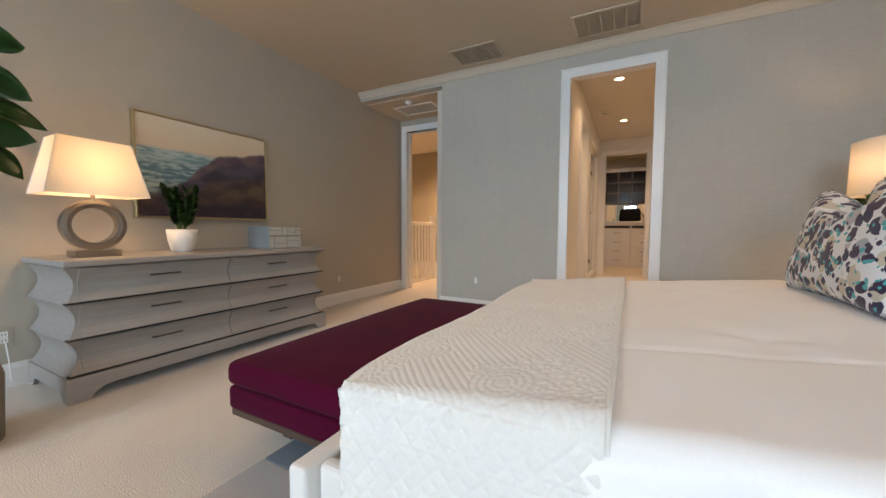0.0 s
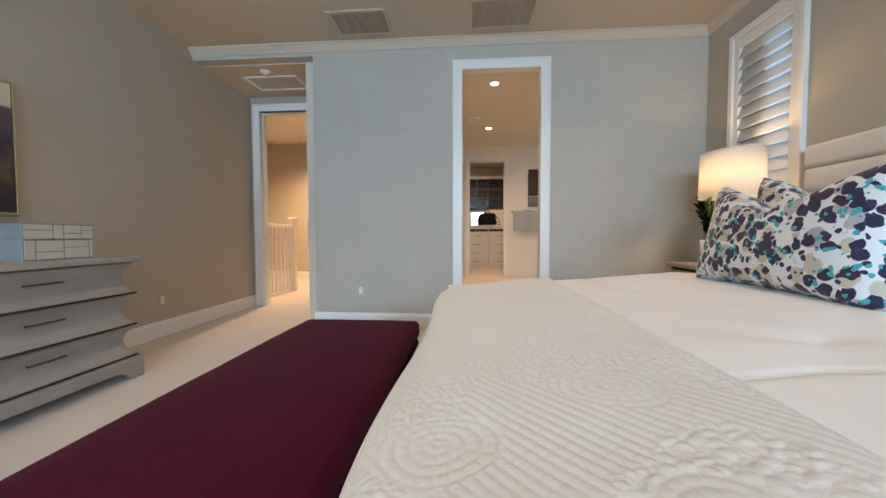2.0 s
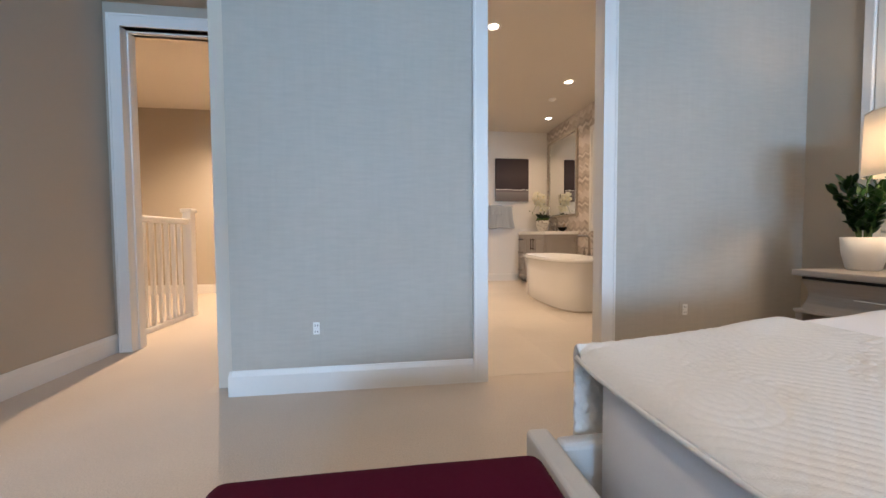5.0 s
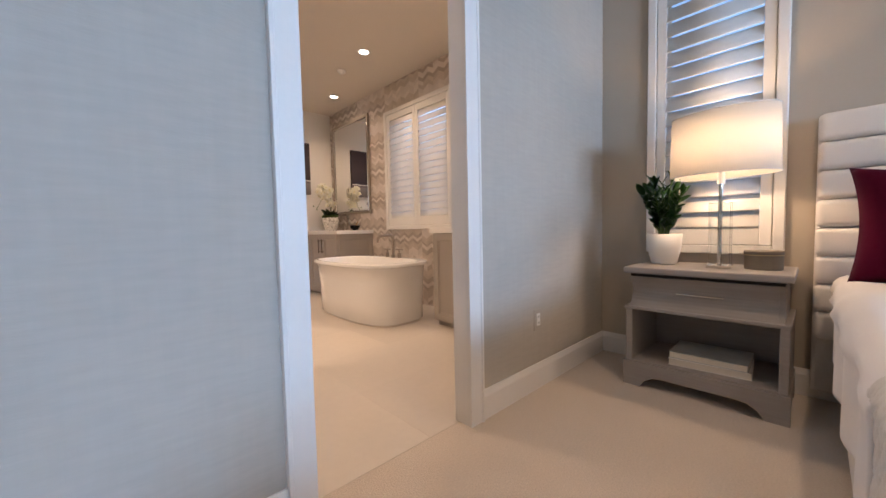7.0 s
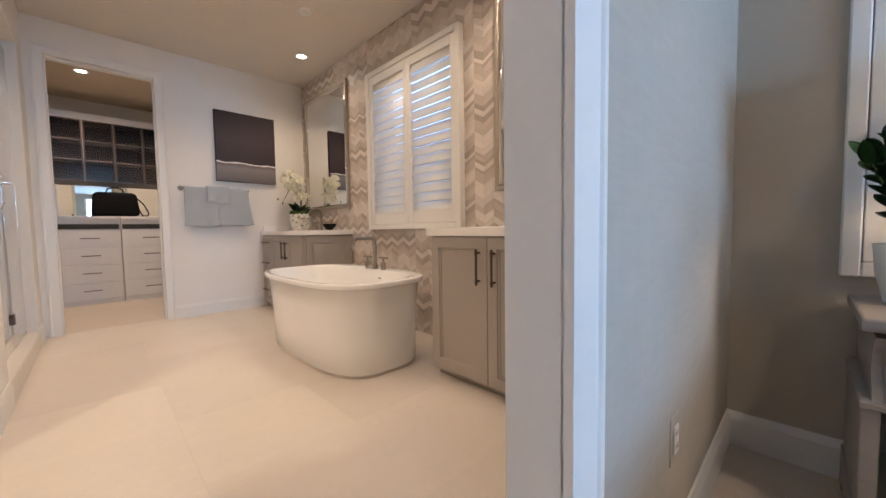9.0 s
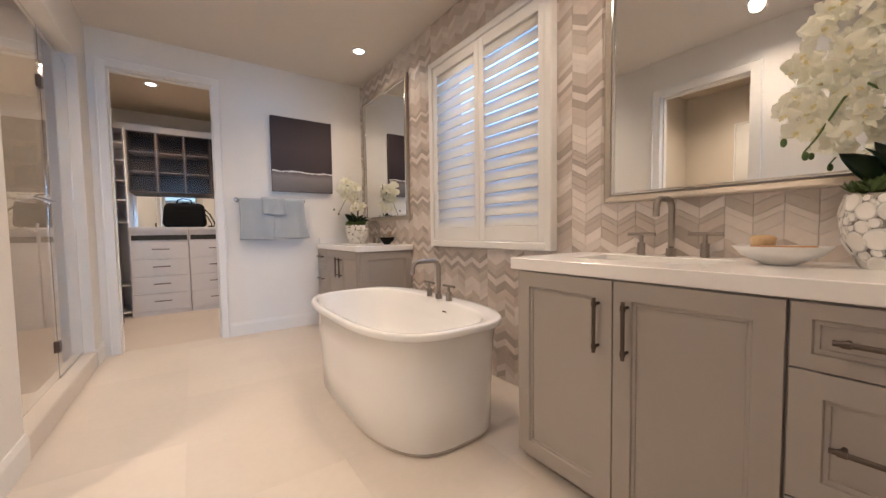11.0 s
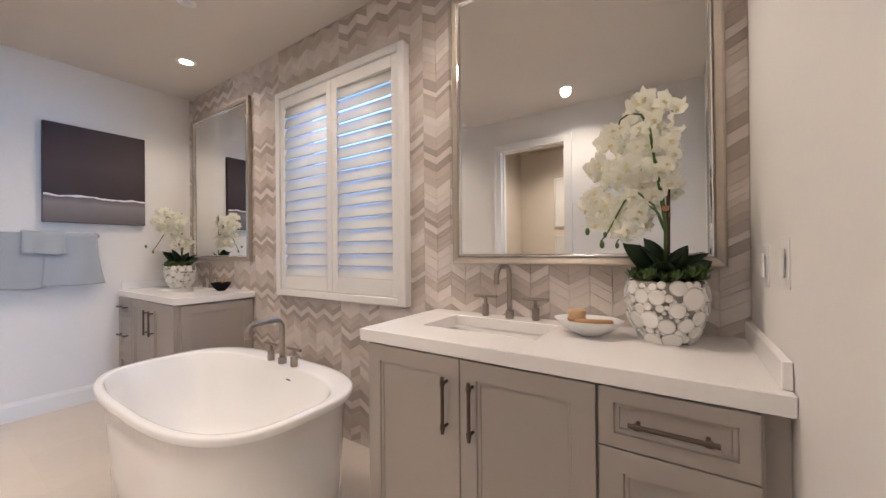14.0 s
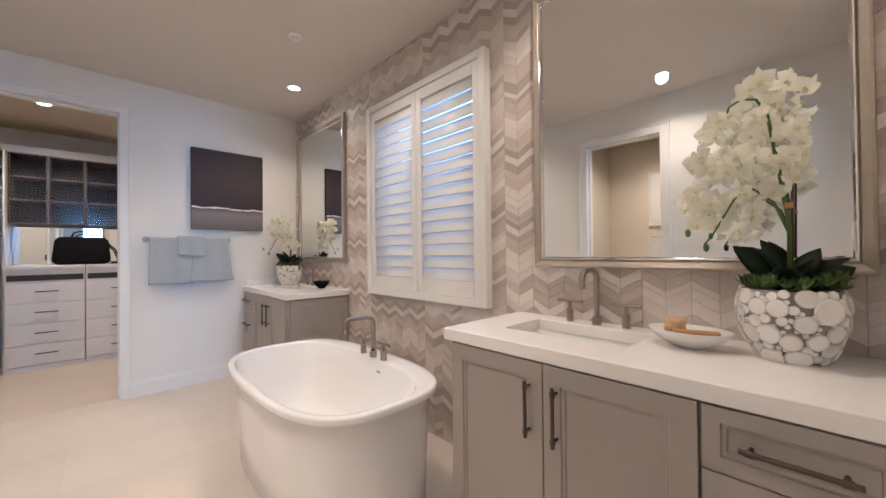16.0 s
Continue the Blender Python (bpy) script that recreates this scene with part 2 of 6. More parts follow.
def lathe(profile, n=32, sx=1.0, sy=1.0):
    """Turns (radius, height) pairs round z."""
    bm = bmesh.new()
    rings = []
    for r, z in profile:
        if r < 1e-5:
            rings.append([bm.verts.new((0, 0, z))])
        else:
            rings.append([bm.verts.new((sx * r * math.cos(2 * math.pi * i / n), sy * r * math.sin(2 * math.pi * i / n), z)) for i in range(n)])
    for a, b in zip(rings, rings[1:]):
        for i in range(n):
            j = (i + 1) % n
            if len(a) == 1 and len(b) > 1:
                bm.faces.new((a[0], b[j], b[i]))
            elif len(b) == 1 and len(a) > 1:
                bm.faces.new((a[i], a[j], b[0]))
            elif len(a) > 1:
                bm.faces.new((a[i], a[j], b[j], b[i]))
    bmesh.ops.recalc_face_normals(bm, faces=bm.faces[:])
    return bm


def tube(points, r, n=10, bm=None, r_end=None):
    """A round bar along points."""
    one = bmesh.new()
    pts = [Vector(p) for p in points]
    rings = []
    side = None
    for i, p in enumerate(pts):
        d = (pts[min(i + 1, len(pts) - 1)] - pts[max(i - 1, 0)]).normalized()
        if side is None:
            side = d.orthogonal().normalized()
        side = (side - d * side.dot(d)).normalized()
        up = d.cross(side)
        rr = r if r_end is None else r + (r_end - r) * i / (len(pts) - 1)
        rings.append([one.verts.new(p + rr * (math.cos(2 * math.pi * k / n) * side + math.sin(2 * math.pi * k / n) * up)) for k in range(n)])
    for a, b in zip(rings, rings[1:]):
        for k in range(n):
            one.faces.new((a[k], a[(k + 1) % n], b[(k + 1) % n], b[k]))
    one.faces.new(rings[0][::-1])
    one.faces.new(rings[-1])
    return join(bm, one)


def extrude_profile(poly, y0, y1):
    """A solid whose (x, z) outline runs from y0 to y1."""
    bm = bmesh.new()
    a = [bm.verts.new((x, y0, z)) for x, z in poly]
    b = [bm.verts.new((x, y1, z)) for x, z in poly]
    n = len(poly)
    bm.faces.new(a)
    bm.faces.new(b[::-1])
    for i in range(n):
        bm.faces.new((a[i], b[i], b[(i + 1) % n], a[(i + 1) % n]))
    bmesh.ops.recalc_face_normals(bm, faces=bm.faces[:])
    return bm


def sheet(nx, ny, f, thick=0.0):
    """A grid of points f(u, v), closed below by thick where given."""
    bm = bmesh.new()
    g = [[bm.verts.new(f(i / nx, j / ny)) for j in range(ny + 1)] for i in range(nx + 1)]
    for i in range(nx):
        for j in range(ny):
            bm.faces.new((g[i][j], g[i + 1][j], g[i + 1][j + 1], g[i][j + 1]))
    bmesh.ops.recalc_face_normals(bm, faces=bm.faces[:])
    return bm


def structure(name, bm, material, label, smooth=False, category="wall"):
    return tagged(part(name, bm, material, None, "", smooth), label, category, "", "structure")


# ---- plan ----
XW, YN, XE, YS, ZC = -3.15, 3.75, 1.70, -5.2, 2.73     # bedroom faces
XB, XT, YB0, YB1, ZB = -0.55, 1.88, 3.868, 8.28, 2.82    # bathroom faces
DX0, DX1, DH = -0.485, 0.24, 2.44                       # bathroom doorway
XJ, YH = -1.925, 4.68                                    # alcove edge, hall door wall
T = 0.14

# floors
structure("floor_carpet", box(XW - T, XE + T, YS - T, YN + 0.06, -0.15, 0), M_CARPET, "cream wall-to-wall bedroom carpet", category="floor")
structure("floor_hall", box(-5.5, -2.1, YN + 0.06, 8.4, -0.15, 0), M_CARPET, "cream hall carpet beyond the door", category="floor")
structure("floor_bath", box(-2.1, XT + T, YN + 0.06, YB1 + 0.06, -0.15, -0.0012), M_GROUT, "grout bed below cream bathroom floor tiles", category="floor")
structure("floor_closet", box(-1.6, 2.4, YB1 + 0.06, 10.9, -0.15, 0), M_CARPET, "beige closet carpet", category="floor")
structure("ground", box(-400, 400, -400, 400, -3.4, -3.2), mat("lawn", (0.07, 0.09, 0.04), 0.95, var=0.3, vs=0.3), "green ground outside far below the windows", category="ground")

# bedroom walls
structure("wall_west", box(XW - T, XW, YS - T, YH, 0, ZC), M_PAINT, "greige painted bedroom wall")
bm = box(XJ, DX0 - 0.012, YN, YB0, 0, ZC)
box(DX1 + 0.012, XE, YN, YB0 - 0.035, 0, ZC, bm=bm)
box(DX1 + 0.05, XE, YB0 - 0.035, YB0, 0, ZC, bm=bm)
box(DX0 - 0.012, DX1 + 0.012, YN, YB0, DH + 0.012, ZC, bm=bm)
box(XW, XJ, YN, YB0, 2.625, ZC, bm=bm)
structure("wall_north", bm, M_WALL, "greige linen-textured bedroom wall with a doorway")
WY0, WY1, WZ0, WZ1 = 2.855, 3.38, 0.80, 2.40
bm = box(XE, XE + 0.22, -0.9, WY0, 0, ZC)
box(XE, XE + 0.22, YS - T, -2.5, 0, ZC, bm=bm)
box(XE, XE + 0.22, -2.5, -0.9, 0, 1.15, bm=bm)
box(XE, XE + 0.22, -2.5, -0.9, 2.55, ZC, bm=bm)
box(XE, XE + 0.22, WY1, YB0, 0, ZC, bm=bm)
box(XE, XE + 0.22, WY0, WY1, 0, WZ0, bm=bm)
box(XE, XE + 0.22, WY0, WY1, WZ1, ZC, bm=bm)
structure("wall_east", bm, M_PAINT, "greige bedroom wall with a shuttered and an assumed, unseen plain window")
# Unseen south wall, set far back so that its window light falls off slowly.
bm = box(XW, -2.8, YS - T, YS, 0, ZC)
box(-1.2, -0.4, YS - T, YS, 0, ZC, bm=bm)
box(1.2, XE, YS - T, YS, 0, ZC, bm=bm)
for a, b in ((-2.8, -1.2), (-0.4, 1.2)):
    box(a, b, YS - T, YS, 0, 1.15, bm=bm)
    box(a, b, YS - T, YS, 2.55, ZC, bm=bm)
structure("wall_south", bm, M_PAINT, "unseen greige bedroom wall with two assumed windows")
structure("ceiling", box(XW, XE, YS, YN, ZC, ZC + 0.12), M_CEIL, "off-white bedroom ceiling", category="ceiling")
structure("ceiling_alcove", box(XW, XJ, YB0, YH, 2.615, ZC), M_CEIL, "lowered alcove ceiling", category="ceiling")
structure("wall_alcove", box(XJ, XJ + 0.12, YB0, YH + T, 0, ZC), M_PAINT, "greige alcove side wall")
HX0, HX1 = -3.03, -2.20
bm = box(XW - T, HX0, YH, YH + T, 0, ZC)
box(HX1, XJ, YH, YH + T, 0, ZC, bm=bm)
box(HX0, HX1, YH, YH + T, 2.44, ZC, bm=bm)
structure("wall_hall_door", bm, M_PAINT, "greige wall round the hall doorway")
# hall
structure("wall_hall_north", box(-5.5, -0.69, 7.6, 7.74, 0, 2.9), M_PAINT, "beige hall wall")
structure("wall_hall_west", box(-5.64, -5.5, YH, 7.74, -3, 2.9), M_PAINT, "beige stairwell wall")
structure("wall_hall_east", box(-2.14, -2.0, YH + T, 7.6, 0, 2.9), M_PAINT, "beige hall side wall")
structure("ceiling_hall", box(-5.5, -2.0, YH + T, 7.6, 2.8, 2.92), M_BATHCEIL, "cream hall ceiling", category="ceiling")
structure("wall_hall_south", box(-5.5, XW - T, YH, YH + T, 0, 2.9), M_PAINT, "beige hall wall")

# bathroom walls
BY0, BY1, BZ0, BZ1 = 5.46, 6.58, 1.02, 2.38
bm = box(XT, XT + 0.22, YB0, BY0, 0, ZB)
box(XT, XT + 0.22, BY1, YB1, 0, ZB, bm=bm)
box(XT, XT + 0.22, BY0, BY1, 0, BZ0, bm=bm)
box(XT, XT + 0.22, BY0, BY1, BZ1, ZB, bm=bm)
wall_tile = structure("wall_bath_east", bm, M_GROUT, "bathroom wall clad in beige chevron stone tile")
CX0, CX1, CH = -0.43, 0.335, 2.51
bm = box(XB - T, CX0 - 0.012, YB1, YB1 + T, 0, ZB)
box(CX1 + 0.012, XT + 0.22, YB1, YB1 + T, 0, ZB, bm=bm)
box(CX0 - 0.012, CX1 + 0.012, YB1, YB1 + T, CH + 0.012, ZB, bm=bm)
structure("wall_bath_north", bm, M_BATHWALL, "white bathroom wall with a closet doorway")
WC0, WC1, SH0, SH1 = 5.13, 5.88, 6.50, 7.98
bm = box(XB - T, XB, YB0, WC0 - 0.012, 0, ZB)
box(XB - T, XB, WC1 + 0.012, SH0, 0, ZB, bm=bm)
box(XB - T, XB, SH1, YB1, 0, ZB, bm=bm)
box(XB - T, XB, WC0 - 0.012, WC1 + 0.012, DH + 0.012, ZB, bm=bm)
box(XB - T, XB, SH0, SH1, 2.45, ZB, bm=bm)
structure("wall_bath_west", bm, M_BATHWALL, "white bathroom wall with doorway and shower opening")
structure("wall_wc_south", box(-1.93, XB - T, YB0 - 0.1, YB0, 0, ZB), M_WCWALL, "beige toilet room wall")
bm = box(XB, DX0 - 0.012, YB0, YB0 + 0.006, 0, ZB)
box(DX1 + 0.05, XT, YB0, YB0 + 0.006, 0, ZB, bm=bm)
box(DX0 - 0.012, DX1 + 0.012, YB0, YB0 + 0.006, DH + 0.012, ZB, bm=bm)
structure("wall_bath_south", bm, M_BATHWALL, "white painted bathroom wall beside the vanity")
structure("ceiling_bath", box(XB - T, XT + 0.22, YB0, YB1, ZB, ZB + 0.1), M_BATHCEIL, "white bathroom ceiling", category="ceiling")
# toilet room and shower
structure("wall_wc_west", box(-2.05, -1.93, YB0, 8.42, 0, ZB), M_WCWALL, "beige toilet room wall")
structure("wall_wc_north", box(-1.93, XB - T, 6.16, 6.28, 0, ZB), M_WCWALL, "beige toilet room wall")
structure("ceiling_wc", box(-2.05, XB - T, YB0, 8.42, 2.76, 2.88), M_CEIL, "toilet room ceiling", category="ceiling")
M_SHTILE = mat("shower_tile", (0.66, 0.61, 0.55), 0.3, var=0.06, vs=3)
structure("wall_shower_north", box(-1.93, XB - T, 8.3, 8.42, 0, ZB), M_SHTILE, "beige tiled shower wall")
structure("wall_shower_west", box(-1.93, -1.915, 6.28, 8.3, 0, ZB), M_SHTILE, "beige tiled shower wall")
# closet
structure("wall_closet_north", box(-1.6, 2.4, 10.70, 10.84, 0, 2.9), M_BATHWALL, "closet back wall")
structure("wall_closet_west", box(-1.74, -1.6, YB1 + T, 10.84, 0, 2.9), M_BATHWALL, "closet side wall")
structure("wall_closet_east", box(2.4, 2.54, YB1 + T, 10.84, 0, 2.9), M_BATHWALL, "closet side wall")
structure("ceiling_closet", box(-1.6, 2.4, YB1 + T, 10.7, 2.80, 2.92), M_CEIL, "closet ceiling", category="ceiling")
structure("wall_closet_south", box(1.9, 2.4, YB1 + T - 0.01, YB1 + T + 0.02, 0, 2.9), M_BATHWALL, "closet front wall")


# trim
def casing(name, x0, x1, h, w, face, out, label, along="x"):
    """Casing round an opening, with jambs; out is the side it stands proud on."""
    t = thing(name, (0, 0, 0), label, "trim", kind="structure")
    prof = ((0, 0), (0, 0.0175), (0.001, 0.018), (w - 0.016, 0.019), (w - 0.013, 0.024), (w - 0.002, 0.024), (w, 0.022), (w, 0))
    pieces = (("casing_side", lambda o: (x0 - o, 0), lambda o: (x0 - o, h + o)), ("casing_side", lambda o: (x1 + o, 0), lambda o: (x1 + o, h + o)), ("casing_head", lambda o: (x0 - o, h + o), lambda o: (x1 + o, h + o)))
    for nm, p0, p1 in pieces:
        bm = bmesh.new()
        ends = [[bm.verts.new((p(o)[0], face + out * d, p(o)[1])) for o, d in prof] for p in (p0, p1)]
        n = len(prof)
        for i in range(n):
            bm.faces.new((ends[0][i], ends[0][(i + 1) % n], ends[1][(i + 1) % n], ends[1][i]))
        bm.faces.new(ends[0])
        bm.faces.new(ends[1])
        if along == "y":
            bm.transform(Matrix(((0, 1, 0, 0), (1, 0, 0, 0), (0, 0, 1, 0), (0, 0, 0, 1))))
        bmesh.ops.recalc_face_normals(bm, faces=bm.faces[:])
        part(nm, bm, M_TRIM, t)
    return t


def jamb(name, x0, x1, h, y0, y1, along="x", stop=True):
    bm = box(x0 - 0.012, x0, y0, y1, 0, h)
    box(x1, x1 + 0.012, y0, y1, 0, h, bm=bm)
    box(x0 - 0.012, x1 + 0.012, y0, y1, h, h + 0.012, bm=bm)
    m = (y0 + y1) / 2
    if stop:
        box(x0, x0 + 0.012, m - 0.02, m + 0.02, 0, h, 0.003, 1, bm)
        box(x1 - 0.012, x1, m - 0.02, m + 0.02, 0, h, 0.003, 1, bm)
        box(x0, x1, m - 0.02, m + 0.02, h - 0.012, h, 0.003, 1, bm)
    if along == "y":
        bm.transform(Matrix(((0, 1, 0, 0), (1, 0, 0, 0), (0, 0, 1, 0), (0, 0, 0, 1))))
        bmesh.ops.reverse_faces(bm, faces=bm.faces[:])
    return structure(name, bm, M_TRIM, "white painted door jamb", category="trim")


casing("door_casing_bath", DX0, DX1, DH, 0.088, YN, -1, "white bathroom door casing")
jamb("door_jamb_bath", DX0, DX1, DH, YN - 0.004, YB0 - 0.031, stop=False)
casing("door_casing_hall", HX0, HX1, 2.44, 0.088, YH, -1, "white hall door casing")
jamb("door_jamb_hall", HX0, HX1, 2.44, YH - 0.004, YH + T + 0.004)
casing("door_casing_closet", CX0, CX1, CH, 0.075, YB1, -1, "white closet door casing")
jamb("door_jamb_closet", CX0, CX1, CH, YB1 - 0.004, YB1 + T + 0.004)
casing("door_casing_toilet", WC0, WC1, DH, 0.085, XB, 1, "white toilet room casing", "y")
jamb("door_jamb_toilet", WC0, WC1, DH, XB - T - 0.004, XB + 0.004, "y")


def baseboard(name, x0, y0, x1, y1, nx, ny, h=0.14):
    """A moulded skirting from one point to another; (nx, ny) points into the room."""
    prof = ((0, 0), (0.016, 0), (0.016, h - 0.03), (0.010, h - 0.012), (0.007, h), (0, h))
    bm = bmesh.new()
    ends = [[bm.verts.new((x + nx * d, y + ny * d, z)) for d, z in prof] for x, y in ((x0, y0), (x1, y1))]
    n = len(prof)
    for i in range(n):
        bm.faces.new((ends[0][i], ends[0][(i + 1) % n], ends[1][(i + 1) % n], ends[1][i]))
    bm.faces.new(ends[0])
    bm.faces.new(ends[1])
    bmesh.ops.recalc_face_normals(bm, faces=bm.faces[:])
    return structure(name, bm, M_TRIM, "white moulded baseboard", category="baseboard")


baseboard("baseboard_west", XW, YS, XW, YH, 1, 0)
baseboard("baseboard_north_a", XJ, YN, DX0 - 0.088, YN, 0, -1)
baseboard("baseboard_north_b", DX1 + 0.088, YN, XE, YN, 0, -1)
baseboard("baseboard_east", XE, YS, XE, YN, -1, 0)
baseboard("baseboard_jut", XJ, YN - 0.016, XJ, YH, -1, 0)
baseboard("baseboard_bath_north", CX1 + 0.075, YB1, 1.29, YB1, 0, -1)
baseboard("baseboard_bath_pier", XB, WC1 + 0.085, XB, SH0, 1, 0)
baseboard("baseboard_bath_pier_b", XB, SH1, XB, YB1, 1, 0)
baseboard("baseboard_bath_west", XB, YB0, XB, WC0 - 0.085, 1, 0)
baseboard("baseboard_hall", -5.5, 7.6, -2.14, 7.6, 0, -1)


def crown(name, x0, y0, x1, y1, nx, ny, z, s=0.075):
    prof = ((0, z - s), (0.012, z - s), (0.02, z - s * 0.72), (s * 0.62, z - s * 0.25), (s * 0.8, z - 0.012), (s * 0.8, z), (0, z))
    bm = bmesh.new()
    ends = [[bm.verts.new((x + nx * d, y + ny * d, zz)) for d, zz in prof] for x, y in ((x0, y0), (x1, y1))]
    n = len(prof)
    for i in range(n):
        bm.faces.new((ends[0][i], ends[0][(i + 1) % n], ends[1][(i + 1) % n], ends[1][i]))
    bm.faces.new(ends[0])
    bm.faces.new(ends[1])
    bmesh.ops.recalc_face_normals(bm, faces=bm.faces[:])
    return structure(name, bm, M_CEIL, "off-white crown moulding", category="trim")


crown("crown_north", XW, YN, XE, YN, 0, -1, ZC)
crown("crown_east", XE, YS, XE, YN, -1, 0, ZC)


# ---- windows and shutters ----
def shutter(name, ylo, yhi, z0, z1, x, wall_x, panels, pitch, tilt, label, fw=0.07):
    """Plantation shutters facing -x: outer frame, panels of stiles, rails and slats, and a pane behind."""
    t = thing(name, (x, (ylo + yhi) / 2, z0), label, "window", kind="structure")
    hw, h = (yhi - ylo) / 2, z1 - z0
    depth = wall_x - x
    bm = None
    for a, b, c, d in ((-hw, -hw + fw * 0.7, 0, h), (hw - fw * 0.7, hw, 0, h), (-hw + fw * 0.7, hw - fw * 0.7, 0, fw * 0.7), (-hw + fw * 0.7, hw - fw * 0.7, h - fw * 0.7, h)):
        bm = box(-0.0, depth + 0.03, a, b, c, d, 0.005, 1, bm)
    part("window_frame", bm, M_TRIM, t)
    inner0, inner1 = -hw + fw * 0.7 + 0.003, hw - fw * 0.7 - 0.003
    pw = (inner1 - inner0) / panels
    zz0, zz1 = fw * 0.7 + 0.003, h - fw * 0.7 - 0.003
    st, rt, rb = 0.05, 0.075, 0.10
    slat_me = None
    for k in range(panels):
        a, b = inner0 + k * pw + 0.0015, inner0 + (k + 1) * pw - 0.0015
        bm = box(0.012, 0.04, a, a + st, zz0, zz1, 0.003, 1)
        box(0.012, 0.04, b - st, b, zz0, zz1, 0.003, 1, bm)
        box(0.012, 0.04, a + st, b - st, zz0, zz0 + rb, 0.003, 1, bm)
        box(0.012, 0.04, a + st, b - st, zz1 - rt, zz1, 0.003, 1, bm)
        panel = part("shutter_panel", bm, M_TRIM, t)
        n = int((zz1 - rt - zz0 - rb) / pitch)
        step = (zz1 - rt - zz0 - rb) / n
        for i in range(n):
            if slat_me is None:
                w, th = step * 1.14, 0.010
                prof = [(w / 2 * math.cos(q), th / 2 * math.sin(q)) for q in [2 * math.pi * s / 10 for s in range(10)]]
                sb = extrude_profile(prof, -(b - a - 2 * st) / 2 + 0.002, (b - a - 2 * st) / 2 - 0.002)
                sb.transform(pose(0, 0, 0, 0, tilt, 0))
                s_ob = part("slat", sb, M_TRIM, panel, smooth=True)
                slat_me = s_ob.data
            else:
                s_ob = new("slat", slat_me)
                s_ob.parent = panel
            s_ob.location = (0.026, (a + b) / 2, zz0 + rb + step * (i + 0.5))
    pane = part("pane", box(depth + 0.16, depth + 0.168, -hw + 0.06, hw - 0.06, 0.06, h - 0.06), M_GLASS, t)
    pane.visible_shadow = False
    return t


shutter("window_1", 2.785, 3.45, 0.735, 2.475, 1.668, XE, 1, 0.0885, -69, "white plantation shutter window beside the bed, slats part open")
shutter("window_2", 5.385, 6.66, 0.925, 2.46, 1.82, XT, 2, 0.0775, -74, "white two-panel plantation shutter window above the tub")
# Three unseen windows, assumed as the openings for the daylight lamps.
for k, (wx, wy, wr) in enumerate(((-2.0, YS - 0.07, 0), (0.4, YS - 0.07, 0), (XE + 0.11, -1.7, 90))):
    w = thing("window_%d" % (k + 3), (wx, wy, 1.15), "white framed bedroom window, unseen and assumed", "window", wr, kind="structure")
    bm = None
    for a, b, c, d in ((-0.8, -0.74, 0, 1.4), (0.74, 0.8, 0, 1.4), (-0.74, 0.74, 0, 0.06), (-0.74, 0.74, 1.34, 1.4), (-0.02, 0.02, 0.06, 1.34)):
        bm = box(a, b, -0.03, 0.03, c, d, 0.004, 1, bm)
    part("window_frame", bm, M_TRIM, w)
    p = part("pane", box(-0.74, 0.74, -0.004, 0.004, 0.06, 1.34), M_GLASS, w)
    p.visible_shadow = False

def oval(a, b, z, n=72, p=2.7, dx=0.0):
    out = []
    for i in range(n):
        q = 2 * math.pi * i / n
        c, s = math.cos(q), math.sin(q)
        out.append((dx + a * math.copysign(abs(c) ** (2 / p), c), b * math.copysign(abs(s) ** (2 / p), s), z))
    return out


def loft(rings, cap0=True, cap1=True):
    bm = bmesh.new()
    vs = [[bm.verts.new(p) for p in r] for r in rings]
    n = len(vs[0])
    for a, b in zip(vs, vs[1:]):
        for i in range(n):
            bm.faces.new((a[i], a[(i + 1) % n], b[(i + 1) % n], b[i]))
    if cap0:
        bm.faces.new(vs[0][::-1])
    if cap1:
        bm.faces.new(vs[-1])
    bmesh.ops.recalc_face_normals(bm, faces=bm.faces[:])
    return bm



# ---- bed ----
BX0, BX1, BY_0, BY_1, BZ = -0.53, 1.58, 0.585, 2.565, 0.605
bed = thing("bed", (0.5, 1.575, 0), "king bed with white upholstered frame and channelled headboard", "bed")


def local(bm, t):
    bm.transform(t.matrix_world.inverted())
    return bm


bm = box(-0.675, -0.61, 0.56, 2.61, 0.05, 0.345, 0.014, 3)
box(-0.61, 1.58, 0.60, 0.65, 0.05, 0.345, 0.018, 3, bm)
box(-0.61, 1.58, 2.52, 2.57, 0.05, 0.345, 0.018, 3, bm)
part("bed_frame", local(bm, bed), M_WHITEUPH, bed, smooth=False)
mattress_bm = loft([[(x + 0.53, y + 1.583, z) for x, y, z in oval(1.08 - i, 0.965 - i, z, 120, 16)] for i, z in ((0.03, 0.20), (0, 0.23), (0, 0.50), (0.012, 0.525), (0.045, 0.545))])
part("mattress", local(mattress_bm, bed), M_LINEN, bed, smooth=True)
for lx in (-0.5, 1.45):
    for ly in (0.7, 2.45):
        part("leg", local(box(lx - 0.03, lx + 0.03, ly - 0.03, ly + 0.03, 0, 0.06), bed), M_DARKGAP, bed)
part("headboard_panel", local(box(1.635, 1.69, 0.47, 2.675, 0.05, 1.43, 0.015, 2), bed), M_WHITEUPH, bed)
for i in range(8):
    z0 = 0.33 + i * 0.1375
    part("headboard_channel", local(box(1.585, 1.645, 0.47, 2.675, z0, z0 + 0.135, 0.028, 4), bed), M_WHITEUPH, bed, smooth=True)

